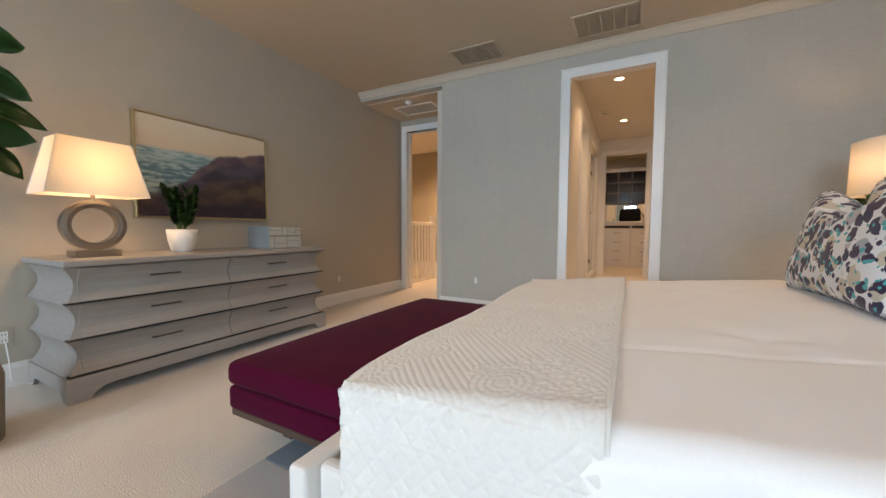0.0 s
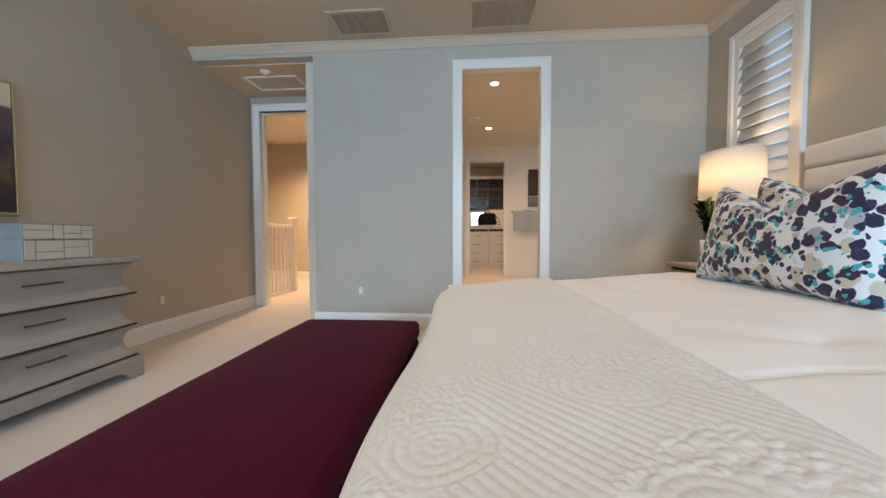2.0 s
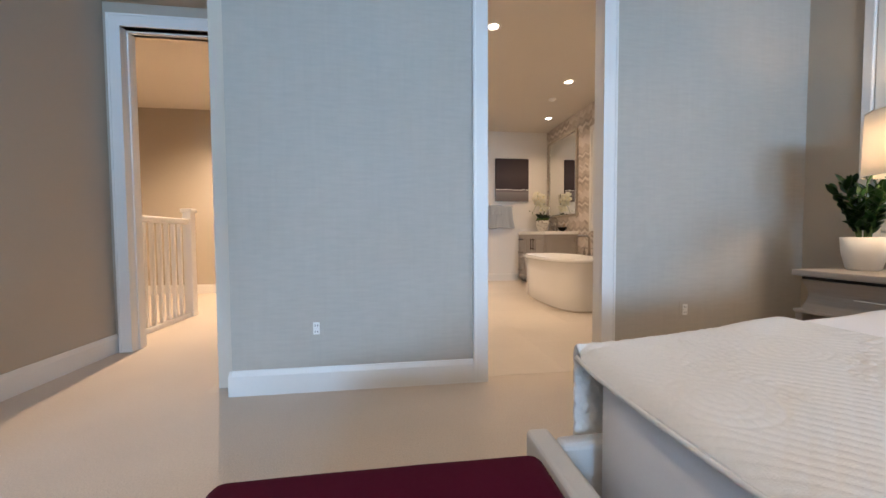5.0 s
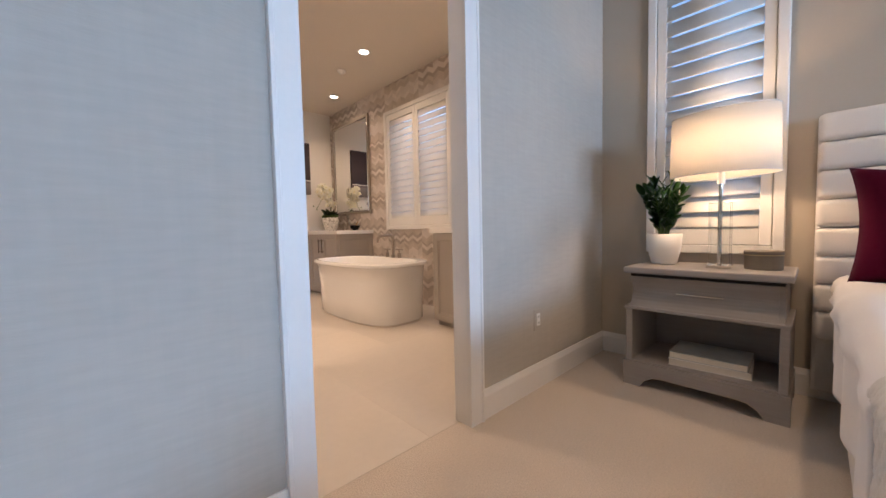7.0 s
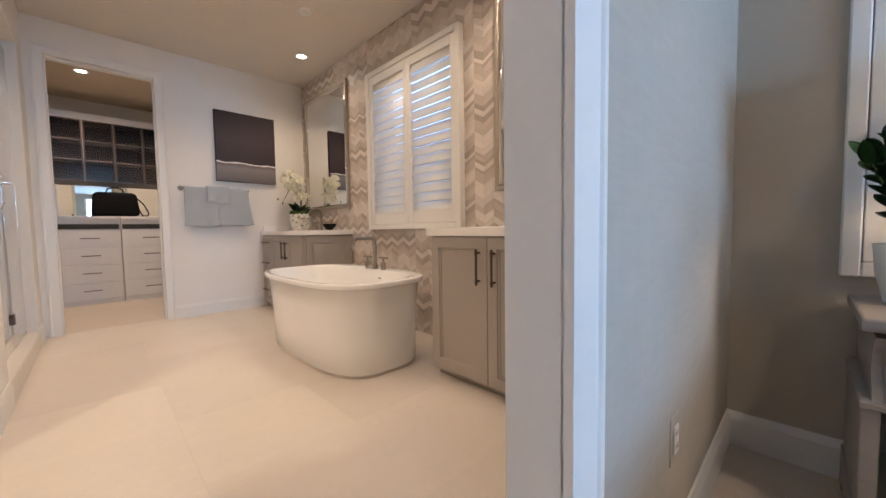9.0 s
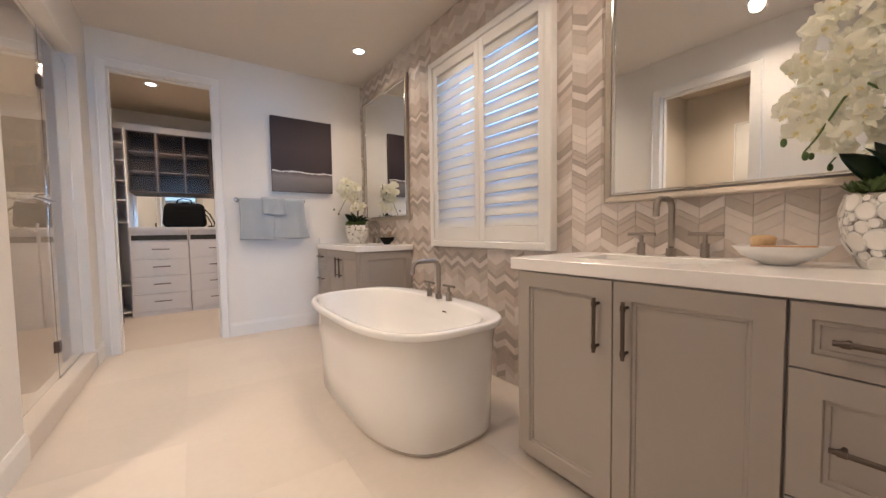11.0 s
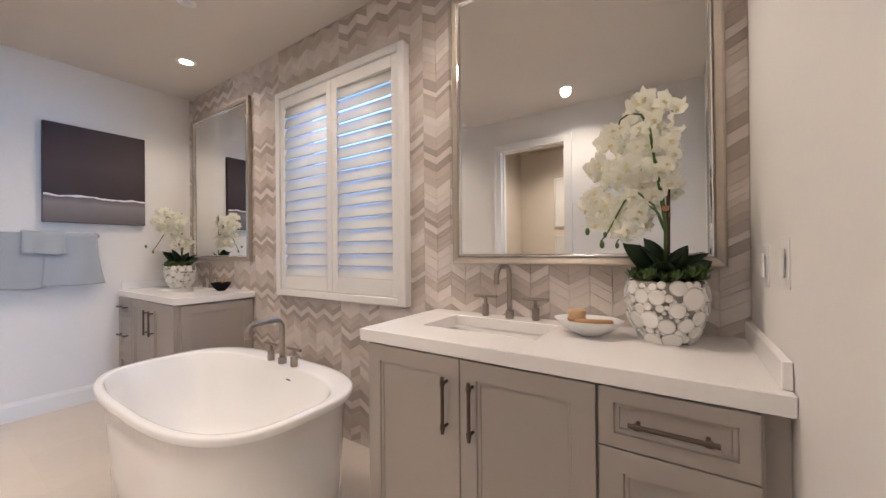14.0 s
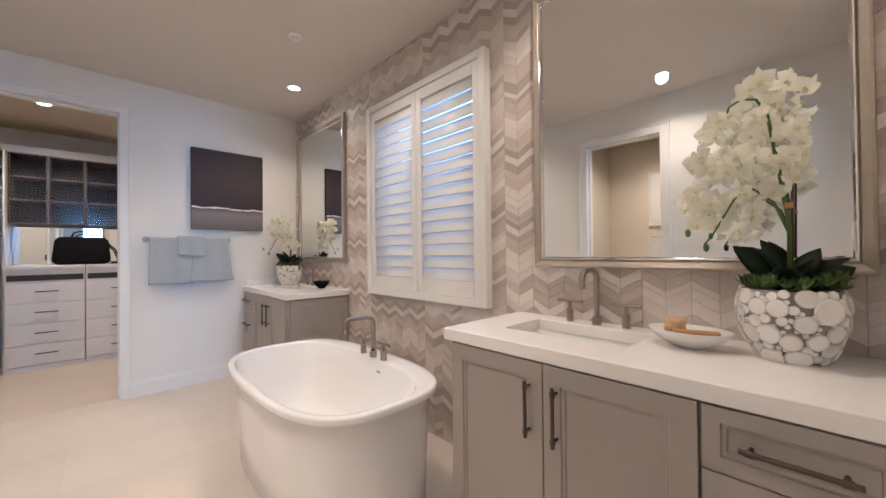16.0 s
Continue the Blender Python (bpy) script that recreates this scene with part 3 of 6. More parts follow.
M_QUILT = mat("matelasse_quilt", (0.74, 0.71, 0.67), 0.9, var=0.04, vs=6, fine=0.06, fs=150, bump=0.4, bs=350, dist=0.002, sheen=0.25)


def over_bed(s, y0, y1, top, drop, r=0.05):
    """Where a cover lies at s metres along its width: y, z and the slope normal."""
    w = y1 - y0
    side = top - drop - r
    arc = r * math.pi / 2
    if s < side:
        return y0, drop + s, (-1, 0)
    s -= side
    if s < arc:
        q = s / r
        return y0 + r - r * math.cos(q), top - r + r * math.sin(q), (-math.cos(q), math.sin(q))
    s -= arc
    if s < w - 2 * r:
        return y0 + r + s, top, (0, 1)
    s -= w - 2 * r
    if s < arc:
        q = s / r
        return y1 - r + r * math.sin(q), top - r + r * math.cos(q), (math.sin(q), math.cos(q))
    s -= arc
    return y1, top - r - s, (1, 0)


def foot_edge(y):
    """How far the cloth's foot edge wanders along the bed."""
    return 0.012 * math.sin(5 * y) + 0.062 * math.exp(-max(0, y - 0.575) / 0.07) + 0.02 * max(0, 1 - (2.59 - y) / 0.2) ** 2


def quilt_lift(x):
    """The bed's top climbs from its foot towards the thick duvet."""
    return -0.045 + 0.065 * min(1, max(0, (x + 0.56) / 0.6))


def cover(name, x0, x1, y0, y1, top, drop, relief, material, nx, ny, label, category, foot=0.0):
    t = thing(name, ((x0 + x1) / 2, (y0 + y1) / 2, top), label, category)
    total = (y1 - y0 - 0.1) + 2 * (top - drop - 0.05) + 0.05 * math.pi

    def f(u, v):
        x = x0 + u * (x1 - x0)
        y, z, (ny_, nz_) = over_bed(v * total, y0, y1, top, drop)
        h = relief(x, y, z, abs(nz_), v * total)
        if foot and u < 0.08:
            q = 1 - u / 0.08
            z -= foot * q * q * (1 if nz_ > 0.5 else 0)
        if foot:
            x += foot_edge(y) * (1 - u) ** 2
        wob = 0.008 * noise.noise((x * 5, z * 3, 7)) * (1 - abs(nz_))
        return (x, y + ny_ * h + wob, z + nz_ * h)
    bm = sheet(nx, ny, f)
    ob = part("cloth", local(bm, t), material, t, smooth=True)
    so = ob.modifiers.new("thickness", "SOLIDIFY")
    so.thickness, so.offset = 0.012, -1
    return t


def quilt_relief(x, y, z, up, s):
    """Matelasse: diamonds down the sides; medallions, bead rows and pebbles on top."""
    if up < 0.5:
        a, b = (x + z) / 0.052, (x - z) / 0.052
        d = min(abs(a - round(a)), abs(b - round(b)))
        h = 0.0042 * min(1, d / 0.25) ** 0.7
        for k in (0.485, 0.515):
            h *= min(1, 0.3 + abs(z - k) / 0.008)
        return h + up * quilt_lift(x)
    lift = up * quilt_lift(x)
    w = lift + 0.003 * noise.noise((x * 9, y * 9, 0.3)) + 0.004 * noise.noise((x * 3, y * 3, 2.2))
    col = math.floor(x / 0.30)
    ox, oy = x - (col + 0.5) * 0.30, (y + 0.17 * (col % 2)) % 0.34 - 0.17
    ox += 0.03 * noise.noise((x * 6, y * 6, 1.5))
    oy += 0.03 * noise.noise((x * 6, y * 6, 9.5))
    r, q = math.hypot(ox, oy), math.atan2(oy, ox)
    if r < 0.09:
        k = r / 0.021
        petals = 5 + 5 * int(k)
        edge = min(abs(k - round(k)) / 0.3, abs(math.sin(petals * q / 2 + int(k))) / 0.45)
        return w + 0.0015 * min(1, edge)
    if noise.noise((x * 5, y * 5, 8.1)) > 0.05:
        a, b = (x * 0.8 + y * 0.6) / 0.019, (y * 0.8 - x * 0.6) / 0.024
        return w + 0.0020 * min(1, abs(math.sin(math.pi * a)) / 0.7) * min(1, 0.35 + abs(math.sin(math.pi * b)) / 0.6)
    wx, wy = 0.02 * noise.noise((x * 8, y * 8, 4)), 0.02 * noise.noise((x * 8, y * 8, 6))
    d, _ = noise.voronoi(((x + wx) * 54, (y + wy) * 48, 0))
    return w + 0.0026 * min(1, (d[1] - d[0]) / 0.35)


def SEAM(x):
    return 1.05 + 0.13 * (x - 0.15) + 0.012 * math.sin(7 * x)


def duvet_relief(x, y, z, up, s):
    h = up * (0.010 + 0.05 * min(1, max(0, (x - 0.0) / 0.8))) + 0.010 * noise.noise((x * 2.2, y * 2.2, 1.0)) + 0.004 * noise.noise((x * 7, y * 5, 3.0))
    k = abs(y - SEAM(x))
    h -= 0.007 * math.exp(-(k / 0.012) ** 2)
    for tx, ty in ((0.42, 1.25), (0.85, 1.9), (0.4, 2.1), (0.85, 0.95)):
        r = math.hypot(x - tx, y - ty)
        h -= 0.009 * math.exp(-(r / 0.05) ** 2)
        q = math.atan2(y - ty, x - tx)
        h += 0.006 * math.sin(3 * q + tx * 9) * math.exp(-(r / 0.2) ** 2) * min(1, r / 0.08)
    if up < 0.5:
        h += 0.012 * math.sin(x * 17 + 1.5 * noise.noise((x * 4, z * 2, 5)))
    return h


coverlet = cover("coverlet", -0.568, 0.060, 0.575, 2.590, 0.622, 0.10, quilt_relief, M_QUILT, 200, 760, "pale beige quilted coverlet across the bed's foot", "coverlet", 0.02)
duvet = cover("duvet", 0.0, 1.50, 0.58, 2.60, 0.612, 0.34, duvet_relief, M_LINEN, 120, 200, "white cotton duvet spread over the bed", "duvet")

pts = []
for i in range(60):
    x = 0.065 + 1.28 * i / 59
    pts.append((x, SEAM(x), 0.6115 + duvet_relief(x, SEAM(x), 0.6, 1, 0)))
part("piping", local(tube(pts, 0.0028, 8), duvet), M_LINEN, duvet, "raised stitched seam", True)
for xe, nm in ((0.062, "hem"), (-0.569, "hem")):
    pts = []
    for i in range(121):
        y, z, nn = over_bed(2.015 * i / 120 + 0.47, 0.575, 2.59, 0.622, 0.10)
        drop = 0.02 if xe < 0 and nn[1] > 0.5 else 0
        pts.append((xe + (foot_edge(y) if xe < 0 else 0), y, z - drop - 0.003 + max(0, nn[1]) * quilt_lift(xe)))
    part(nm, local(tube(pts, 0.0055, 8), coverlet), M_QUILT, coverlet, "rolled edge binding", True)

# ---- bench ----
bench = thing("bench", (-1.05, 1.63, 0), "burgundy velvet bench at the foot of the bed", "bench")


def cushion(x0, x1, y0, y1, z0, z1, r, crown_h, n=26):
    bm = box(x0, x1, y0, y1, z0, z1)
    bmesh.ops.bevel(bm, geom=bm.edges[:], offset=r, segments=4, affect="EDGES", profile=0.5)
    bmesh.ops.subdivide_edges(bm, edges=[e for e in bm.edges if e.calc_length() > 0.2], cuts=9, use_grid_fill=True)
    cx, cy, hx, hy = (x0 + x1) / 2, (y0 + y1) / 2, (x1 - x0) / 2, (y1 - y0) / 2
    for v in bm.verts:
        if v.co.z > (z0 + z1) / 2:
            v.co.z += crown_h * max(0, 1 - ((v.co.x - cx) / hx) ** 4) * max(0, 1 - ((v.co.y - cy) / hy) ** 4) + 0.002 * noise.noise(v.co * 6)
    return bm


part("cushion", local(cushion(-1.40, -0.705, 0.835, 2.44, 0.29, 0.394, 0.034, 0.012), bench), M_VELVET, bench, smooth=True)
part("seat", local(box(-1.392, -0.713, 0.842, 2.433, 0.19, 0.287, 0.016, 3), bench), M_VELVET, bench, smooth=True)
M_DARKWOOD = mat("dark_walnut", (0.07, 0.04, 0.028), 0.4, var=0.15, fine=0.2, fs=30, stretch=(3, 0.3, 3), bump=0.1)
part("plinth", local(box(-1.384, -0.72, 0.85, 2.425, 0.16, 0.19, 0.004, 1), bench), M_DARKWOOD, bench)
for lx in (-1.26, -0.84):
    for ly in (1.05, 2.2):
        part("leg", local(box(lx - 0.03, lx + 0.03, ly - 0.03, ly + 0.03, 0, 0.16, 0.004, 1), bench), M_DARKWOOD, bench)


# ---- dresser and nightstand ----
def bombe(z0, z1, rows, depth, bulge, n=8):
    """The wavy (x, z) outline of a chest front, one swell a drawer, front at +x."""
    pts = []
    h = (z1 - z0) / rows
    for k in range(rows):
        for i in range(n):
            q = i / n
            pts.append((depth - bulge * math.sin(math.pi * q) ** 0.9, z0 + (k + q) * h))
    pts.append((depth, z1))
    return pts


BULGE = 0.05


def bar_handle(y0, y1, x, z, r, parent, material):
    bm = tube([(x + 0.024, y0, z), (x + 0.024, y1, z)], r)
    for y in (y0 + 0.012, y1 - 0.012):
        tube([(x - 0.002, y, z), (x + 0.024, y, z)], r * 0.8, bm=bm)
    return part("handle", bm, material, parent, "dark metal bar handle")


def chest(name, loc, rz, width, depth, height, rows, columns, label, category, open_shelf=False):
    """Front faces +x before the turn; back at x = 0."""
    t = thing(name, loc, label, category, rz)
    foot, top = 0.115, 0.035
    z0, z1 = foot, height - top
    hw = width / 2
    if not open_shelf:
        prof = bombe(z0 + 0.02, z1 - 0.005, rows, depth - 0.03, BULGE, 14)
        part("body", loft([[(0, -hw + 0.012 + (depth - 0.03 - px), pz), (px, -hw + 0.012 + (depth - 0.03 - px), pz), (px, hw - 0.012 - (depth - 0.03 - px), pz), (0, hw - 0.012 - (depth - 0.03 - px), pz)] for px, pz in prof]), M_GREYWOOD, t)
        h = (z1 - 0.025 - z0) / rows
        cw = (width - 0.15) / columns
        for r in range(rows):
            for c in range(columns):
                y0, y1 = -hw + 0.075 + c * cw + 0.003, -hw + 0.075 + (c + 1) * cw - 0.003
                za, zb = z0 + 0.02 + r * h + 0.012, z0 + 0.02 + (r + 1) * h - 0.006
                pr = []
                for i in range(9):
                    q = (za + (zb - za) * i / 8 - (z0 + 0.02) - r * h) / h
                    pr.append((depth - 0.022 - BULGE * math.sin(math.pi * q) ** 0.9, za + (zb - za) * i / 8))
                dr = part("drawer", extrude_profile([(p[0] - 0.02, p[1]) for p in pr[::-1]] + pr, y0, y1), M_GREYWOOD, t, smooth=False)
                zm = (za + zb) / 2 + 0.02
                xm = depth - 0.03 - BULGE + 0.008
                bar_handle((y0 + y1) / 2 - 0.085, (y0 + y1) / 2 + 0.085, xm, zm, 0.005, dr, M_BRONZE)
            # Near-black strip stands in for the shadow in the gap under each drawer.
            part("dark_reveal", box(depth - 0.06, depth - 0.024, -hw + 0.012, hw - 0.012, z0 + 0.02 + r * h + 0.001, z0 + 0.02 + r * h + 0.010), M_DARKGAP, t)
    else:
        zs = z0 + (z1 - z0) * 0.61
        part("side_panel", box(0, depth - 0.02, -hw + 0.008, -hw + 0.043, z0 + 0.02, zs, 0.003, 1), M_GREYWOOD, t)
        part("side_panel", box(0, depth - 0.02, hw - 0.043, hw - 0.008, z0 + 0.02, zs, 0.003, 1), M_GREYWOOD, t)
        part("back_panel", box(0, 0.012, -hw + 0.043, hw - 0.043, z0 + 0.02, zs), M_GREYWOOD, t)
        part("shelf", box(0, depth - 0.02, -hw + 0.043, hw - 0.043, z0 + 0.012, z0 + 0.03, 0.002, 1), M_GREYWOOD, t)
        part("rail", box(0, depth - 0.008, -hw + 0.004, hw - 0.004, zs, zs + 0.018, 0.003, 1), M_GREYWOOD, t)
        za, zb = zs + 0.018, z1 - 0.018
        pr = [(depth - 0.03 - 0.05 * math.sin(math.pi * (i / 10) ** 1.0) ** 1.0 + 0.01 * (i / 10), za + (zb - za) * i / 10) for i in range(11)]
        part("body", extrude_profile([(0, za)] + pr + [(0, zb)], -hw + 0.028, hw - 0.028), M_GREYWOOD, t)
        pr2 = [(x + 0.008, z) for x, z in pr]
        dr = part("drawer", extrude_profile([(p[0] - 0.02, p[1]) for p in pr2[::-1]] + pr2, -hw + 0.05, hw - 0.05), M_GREYWOOD, t)
        bar_handle(-0.10, 0.10, depth - 0.075, (za + zb) / 2, 0.005, dr, M_CHROME)
        # Same painted shade for the gap between drawer and top.
        part("dark_reveal", box(0.01, depth - 0.03, -hw + 0.03, hw - 0.03, z1 - 0.018, z1, 0), M_DARKGAP, t)
    part("top", box(-0.0, depth + 0.005, -hw, hw, z1, height, 0.008, 2), M_GREYWOOD, t)
    # base rail with bracket feet
    pts = [(-hw, 0), (-hw + 0.085, 0), (-hw + 0.11, 0.035), (-hw + 0.15, 0.06), (-hw + 0.20, 0.065)]
    poly = pts + [(-y, z) for y, z in pts[::-1]] + [(hw, foot + 0.02), (-hw, foot + 0.02)]
    bm = bmesh.new()
    for xx in (depth - 0.03, depth - 0.005):
        bm.faces.new([bm.verts.new((xx, y, z)) for y, z in poly])
    bm.verts.ensure_lookup_table()
    n = len(poly)
    for i in range(n):
        j = (i + 1) % n
        bm.faces.new((bm.verts[i], bm.verts[j], bm.verts[n + j], bm.verts[n + i]))
    bmesh.ops.recalc_face_normals(bm, faces=bm.faces[:])
    part("base_rail", bm, M_GREYWOOD, t)
    side = [(0.0, 0), (0.07, 0), (0.11, 0.05), (depth - 0.13, 0.05), (depth - 0.09, 0), (depth - 0.03, 0), (depth - 0.03, foot + 0.02), (0.0, foot + 0.02)]
    for y0 in (-hw + 0.002, hw - 0.024):
        part("side_rail", extrude_profile(side, y0, y0 + 0.022), M_GREYWOOD, t)
    return t


chest("dresser", (XW + 0.02, 1.572, 0), 0, 1.80, 0.62, 0.77, 3, 2, "grey-washed wooden dresser with six bowed drawers", "dresser")
chest("nightstand", (XE - 0.02, 3.078, 0), 180, 0.70, 0.467, 0.676, 1, 1, "grey-washed nightstand with one drawer and open shelf", "nightstand", True)

# ---- tub ----
tub = thing("bathtub", (1.16, 6.075, 0), "white freestanding oval bathtub", "bathtub")


A, B = 0.425, 0.745
PT = 3.1
SHELL = ((0.078, 0.062, 0.012, 0), (0.062, 0.047, 0.03, 0), (0.058, 0.047, 0.2, 0), (0.042, 0.04, 0.42, 0), (0.03, 0.03, 0.556, 0), (0.012, 0.012, 0.561, 0), (0.002, 0.002, 0.566, 0), (0, 0, 0.572, 0), (0, 0, 0.590, 0),
         (0.003, 0.003, 0.596, 0), (0.009, 0.009, 0.6, 0), (0.03, 0.03, 0.6, -0.004), (0.07, 0.042, 0.599, -0.036), (0.077, 0.048, 0.595, -0.04), (0.083, 0.054, 0.585, -0.043), (0.10, 0.09, 0.48, -0.045), (0.125, 0.14, 0.36, -0.045),
         (0.16, 0.21, 0.23, -0.042), (0.20, 0.28, 0.18, -0.035), (0.27, 0.42, 0.165, -0.03))
part("shell", loft([oval(A - a, B - b, z, 96, PT, dx) for a, b, z, dx in SHELL]), M_PORCELAIN, tub, smooth=True)
part("foot_ring", loft([oval(A - 0.08, B - 0.064, 0, 96, PT), oval(A - 0.08, B - 0.064, 0.014, 96, PT)]), M_GROUT, tub)
part("overflow", box(-0.002, 0.002, -0.02, 0.02, -0.005, 0.005, 0.0015, 1), M_BRONZE, tub, "dark overflow slot").matrix_local = pose(0.272, -0.16, 0.535, 0, -12, 0)


def gooseneck(h, reach, r, flat=0.0):
    """A spout that rises and bends over towards -x."""
    pts = [(0, 0, 0), (0, 0, h - 0.045)]
    rr = 0.045
    for i in range(1, 9):
        q = i / 8 * math.pi / 2
        pts.append((-rr + rr * math.cos(q), 0, h - rr + rr * math.sin(q)))
    pts.append((-reach + rr, 0, h))
    for i in range(1, 9):
        q = i / 8 * math.pi / 2
        pts.append((-reach + rr - rr * math.sin(q), 0, h - rr + rr * math.cos(q)))
    pts.append((-reach, 0, h - 0.075))
    return tube(pts, r, 14)


def faucet(name, loc, h, reach, gap, r, label, group):
    t = thing(name, loc, label, "faucet", group=group)
    part("spout", gooseneck(h, reach, r), M_NICKEL, t, smooth=True)
    part("collar", cyl(r * 1.55, 0, 0.035, bev=0.002), M_NICKEL, t)
    for s in (-1, 1):
        v = part("handle", cyl(r * 1.3, 0, 0.058, y=s * gap, bev=0.002), M_NICKEL, t)
        part("lever", tube([(0.0, s * gap - 0.06, 0.096), (0.0, s * gap + 0.06, 0.096)], 0.0075, bm=cyl(0.0085, 0.056, 0.096, y=s * gap)), M_NICKEL, v)
    return t


faucet("tub_faucet", (1.47, 6.03, 0.60), 0.255, 0.20, 0.115, 0.0155, "brushed nickel two-handle tub filler on the rim", "tub faucets")
faucet("sink_faucet", (1.815, 4.75, 0.928), 0.245, 0.14, 0.125, 0.0125, "brushed nickel widespread sink faucet", "sink faucets")
faucet("sink_faucet", (1.815, 7.70, 0.928), 0.245, 0.14, 0.125, 0.0125, "brushed nickel widespread sink faucet", "sink faucets")


# ---- vanities ----
def shaker(w, h, d=0.02, rail=0.062):
    """A framed door in the y-z plane, facing -x, centred: one solid with a stepped sunk panel."""
    bm = bmesh.new()
    e = 0.0015
    steps = ((0, 0.0), (0, -d + e), (e, -d), (rail, -d), (rail + 0.003, -d * 0.62), (rail + 0.012, -d * 0.60), (rail + 0.014, -d * 0.35))
    rings = [[bm.verts.new((x, sy * (w / 2 - i), sz * (h / 2 - i))) for sy, sz in ((-1, -1), (1, -1), (1, 1), (-1, 1))] for i, x in steps]
    for a, b in zip(rings, rings[1:]):
        for k in range(4):
            bm.faces.new((a[k], a[(k + 1) % 4], b[(k + 1) % 4], b[k]))
    bm.faces.new(rings[0])
    bm.faces.new(rings[-1])
    bmesh.ops.recalc_face_normals(bm, faces=bm.faces[:])
    return bm


def pull(parent, vertical, length, x=-0.02):
    r = 0.0065
    a = length / 2
    ends = [(x - 0.03, 0, -a), (x - 0.03, 0, a)] if vertical else [(x - 0.03, -a, 0), (x - 0.03, a, 0)]
    bm = tube(ends, r)
    for s in (-0.78, 0.78):
        p = (x - 0.03, 0, s * a) if vertical else (x - 0.03, s * a, 0)
        q = (x + 0.001, 0, s * a) if vertical else (x + 0.001, s * a, 0)
        tube([p, q], r * 0.85, bm=bm)
        e = Vector(p)
        d = Vector((0, 0, 0.008)) if vertical else Vector((0, 0.008, 0))
        tube([e - d, e + d], r * 1.35, bm=bm)
    return part("handle", bm, M_BRONZE, parent, "dark bronze bar handle")


def vanity(name, y_lo, y_hi, doors, drawers, label):
    """doors and drawers are (y0, y1) spans; the front faces -x."""
    t = thing(name, (1.325, (y_lo + y_hi) / 2, 0), label, "vanity cabinet", group="bathroom vanities")
    cy = (y_lo + y_hi) / 2
    bm = box(0.0, 0.545, y_lo - cy, y_hi - cy, 0.055, 0.700, 0.002, 1)
    box(0.0, 0.02, y_lo - cy, y_hi - cy, 0.70, 0.877, 0.002, 1, bm)
    box(0.525, 0.545, y_lo - cy, y_hi - cy, 0.70, 0.877, 0, 1, bm)
    box(0.02, 0.525, y_lo - cy, y_lo - cy + 0.02, 0.70, 0.877, 0.002, 1, bm)
    box(0.02, 0.525, y_hi - cy - 0.02, y_hi - cy, 0.70, 0.877, 0.002, 1, bm)
    part("body", bm, M_CAB, t)
    if y_lo < 5:
        part("filler", box(0.03, 0.05, YB0 + 0.008 - cy, y_lo - cy, 0.0, 0.877), M_CAB, t)
    part("toe_kick", box(0.045, 0.52, y_lo - cy, y_hi - cy, 0, 0.055), M_CAB, t)
    if y_lo > 5:
        e = part("end_panel", shaker(0.51, 0.80, 0.012), M_CAB, t, "framed end panel")
        e.matrix_local = pose(0.275, y_lo - cy, 0.466, 0, 0, 90)
    for k, (a, b) in enumerate(doors):
        d = part("door", shaker(b - a - 0.004, 0.810), M_CAB, t)
        d.location = (0, (a + b) / 2 - cy, 0.466)
        h = pull(d, True, 0.195)
        h.location = (0, (b - a) / 2 * (1 if k == 0 else -1) - 0.052 * (1 if k == 0 else -1), 0.245)
    for a, b in drawers:
        for z0, z1 in ((0.712, 0.871), (0.388, 0.708), (0.061, 0.384)):
            d = part("drawer", shaker(b - a - 0.004, z1 - z0, rail=0.038 if z1 > 0.8 else 0.06), M_CAB, t)
            d.location = (0, (a + b) / 2 - cy, (z0 + z1) / 2)
            pull(d, False, min(0.19, (b - a) * 0.62))
    return t


vanity("vanity", 3.925, 5.165, [(4.281, 4.722), (4.722, 5.16)], [(3.932, 4.277)], "taupe shaker vanity with two doors and three drawers")
vanity("vanity", 7.08, 8.262, [(7.085, 7.512), (7.512, 7.935)], [(7.939, 8.258)], "taupe shaker vanity beside the towel wall")


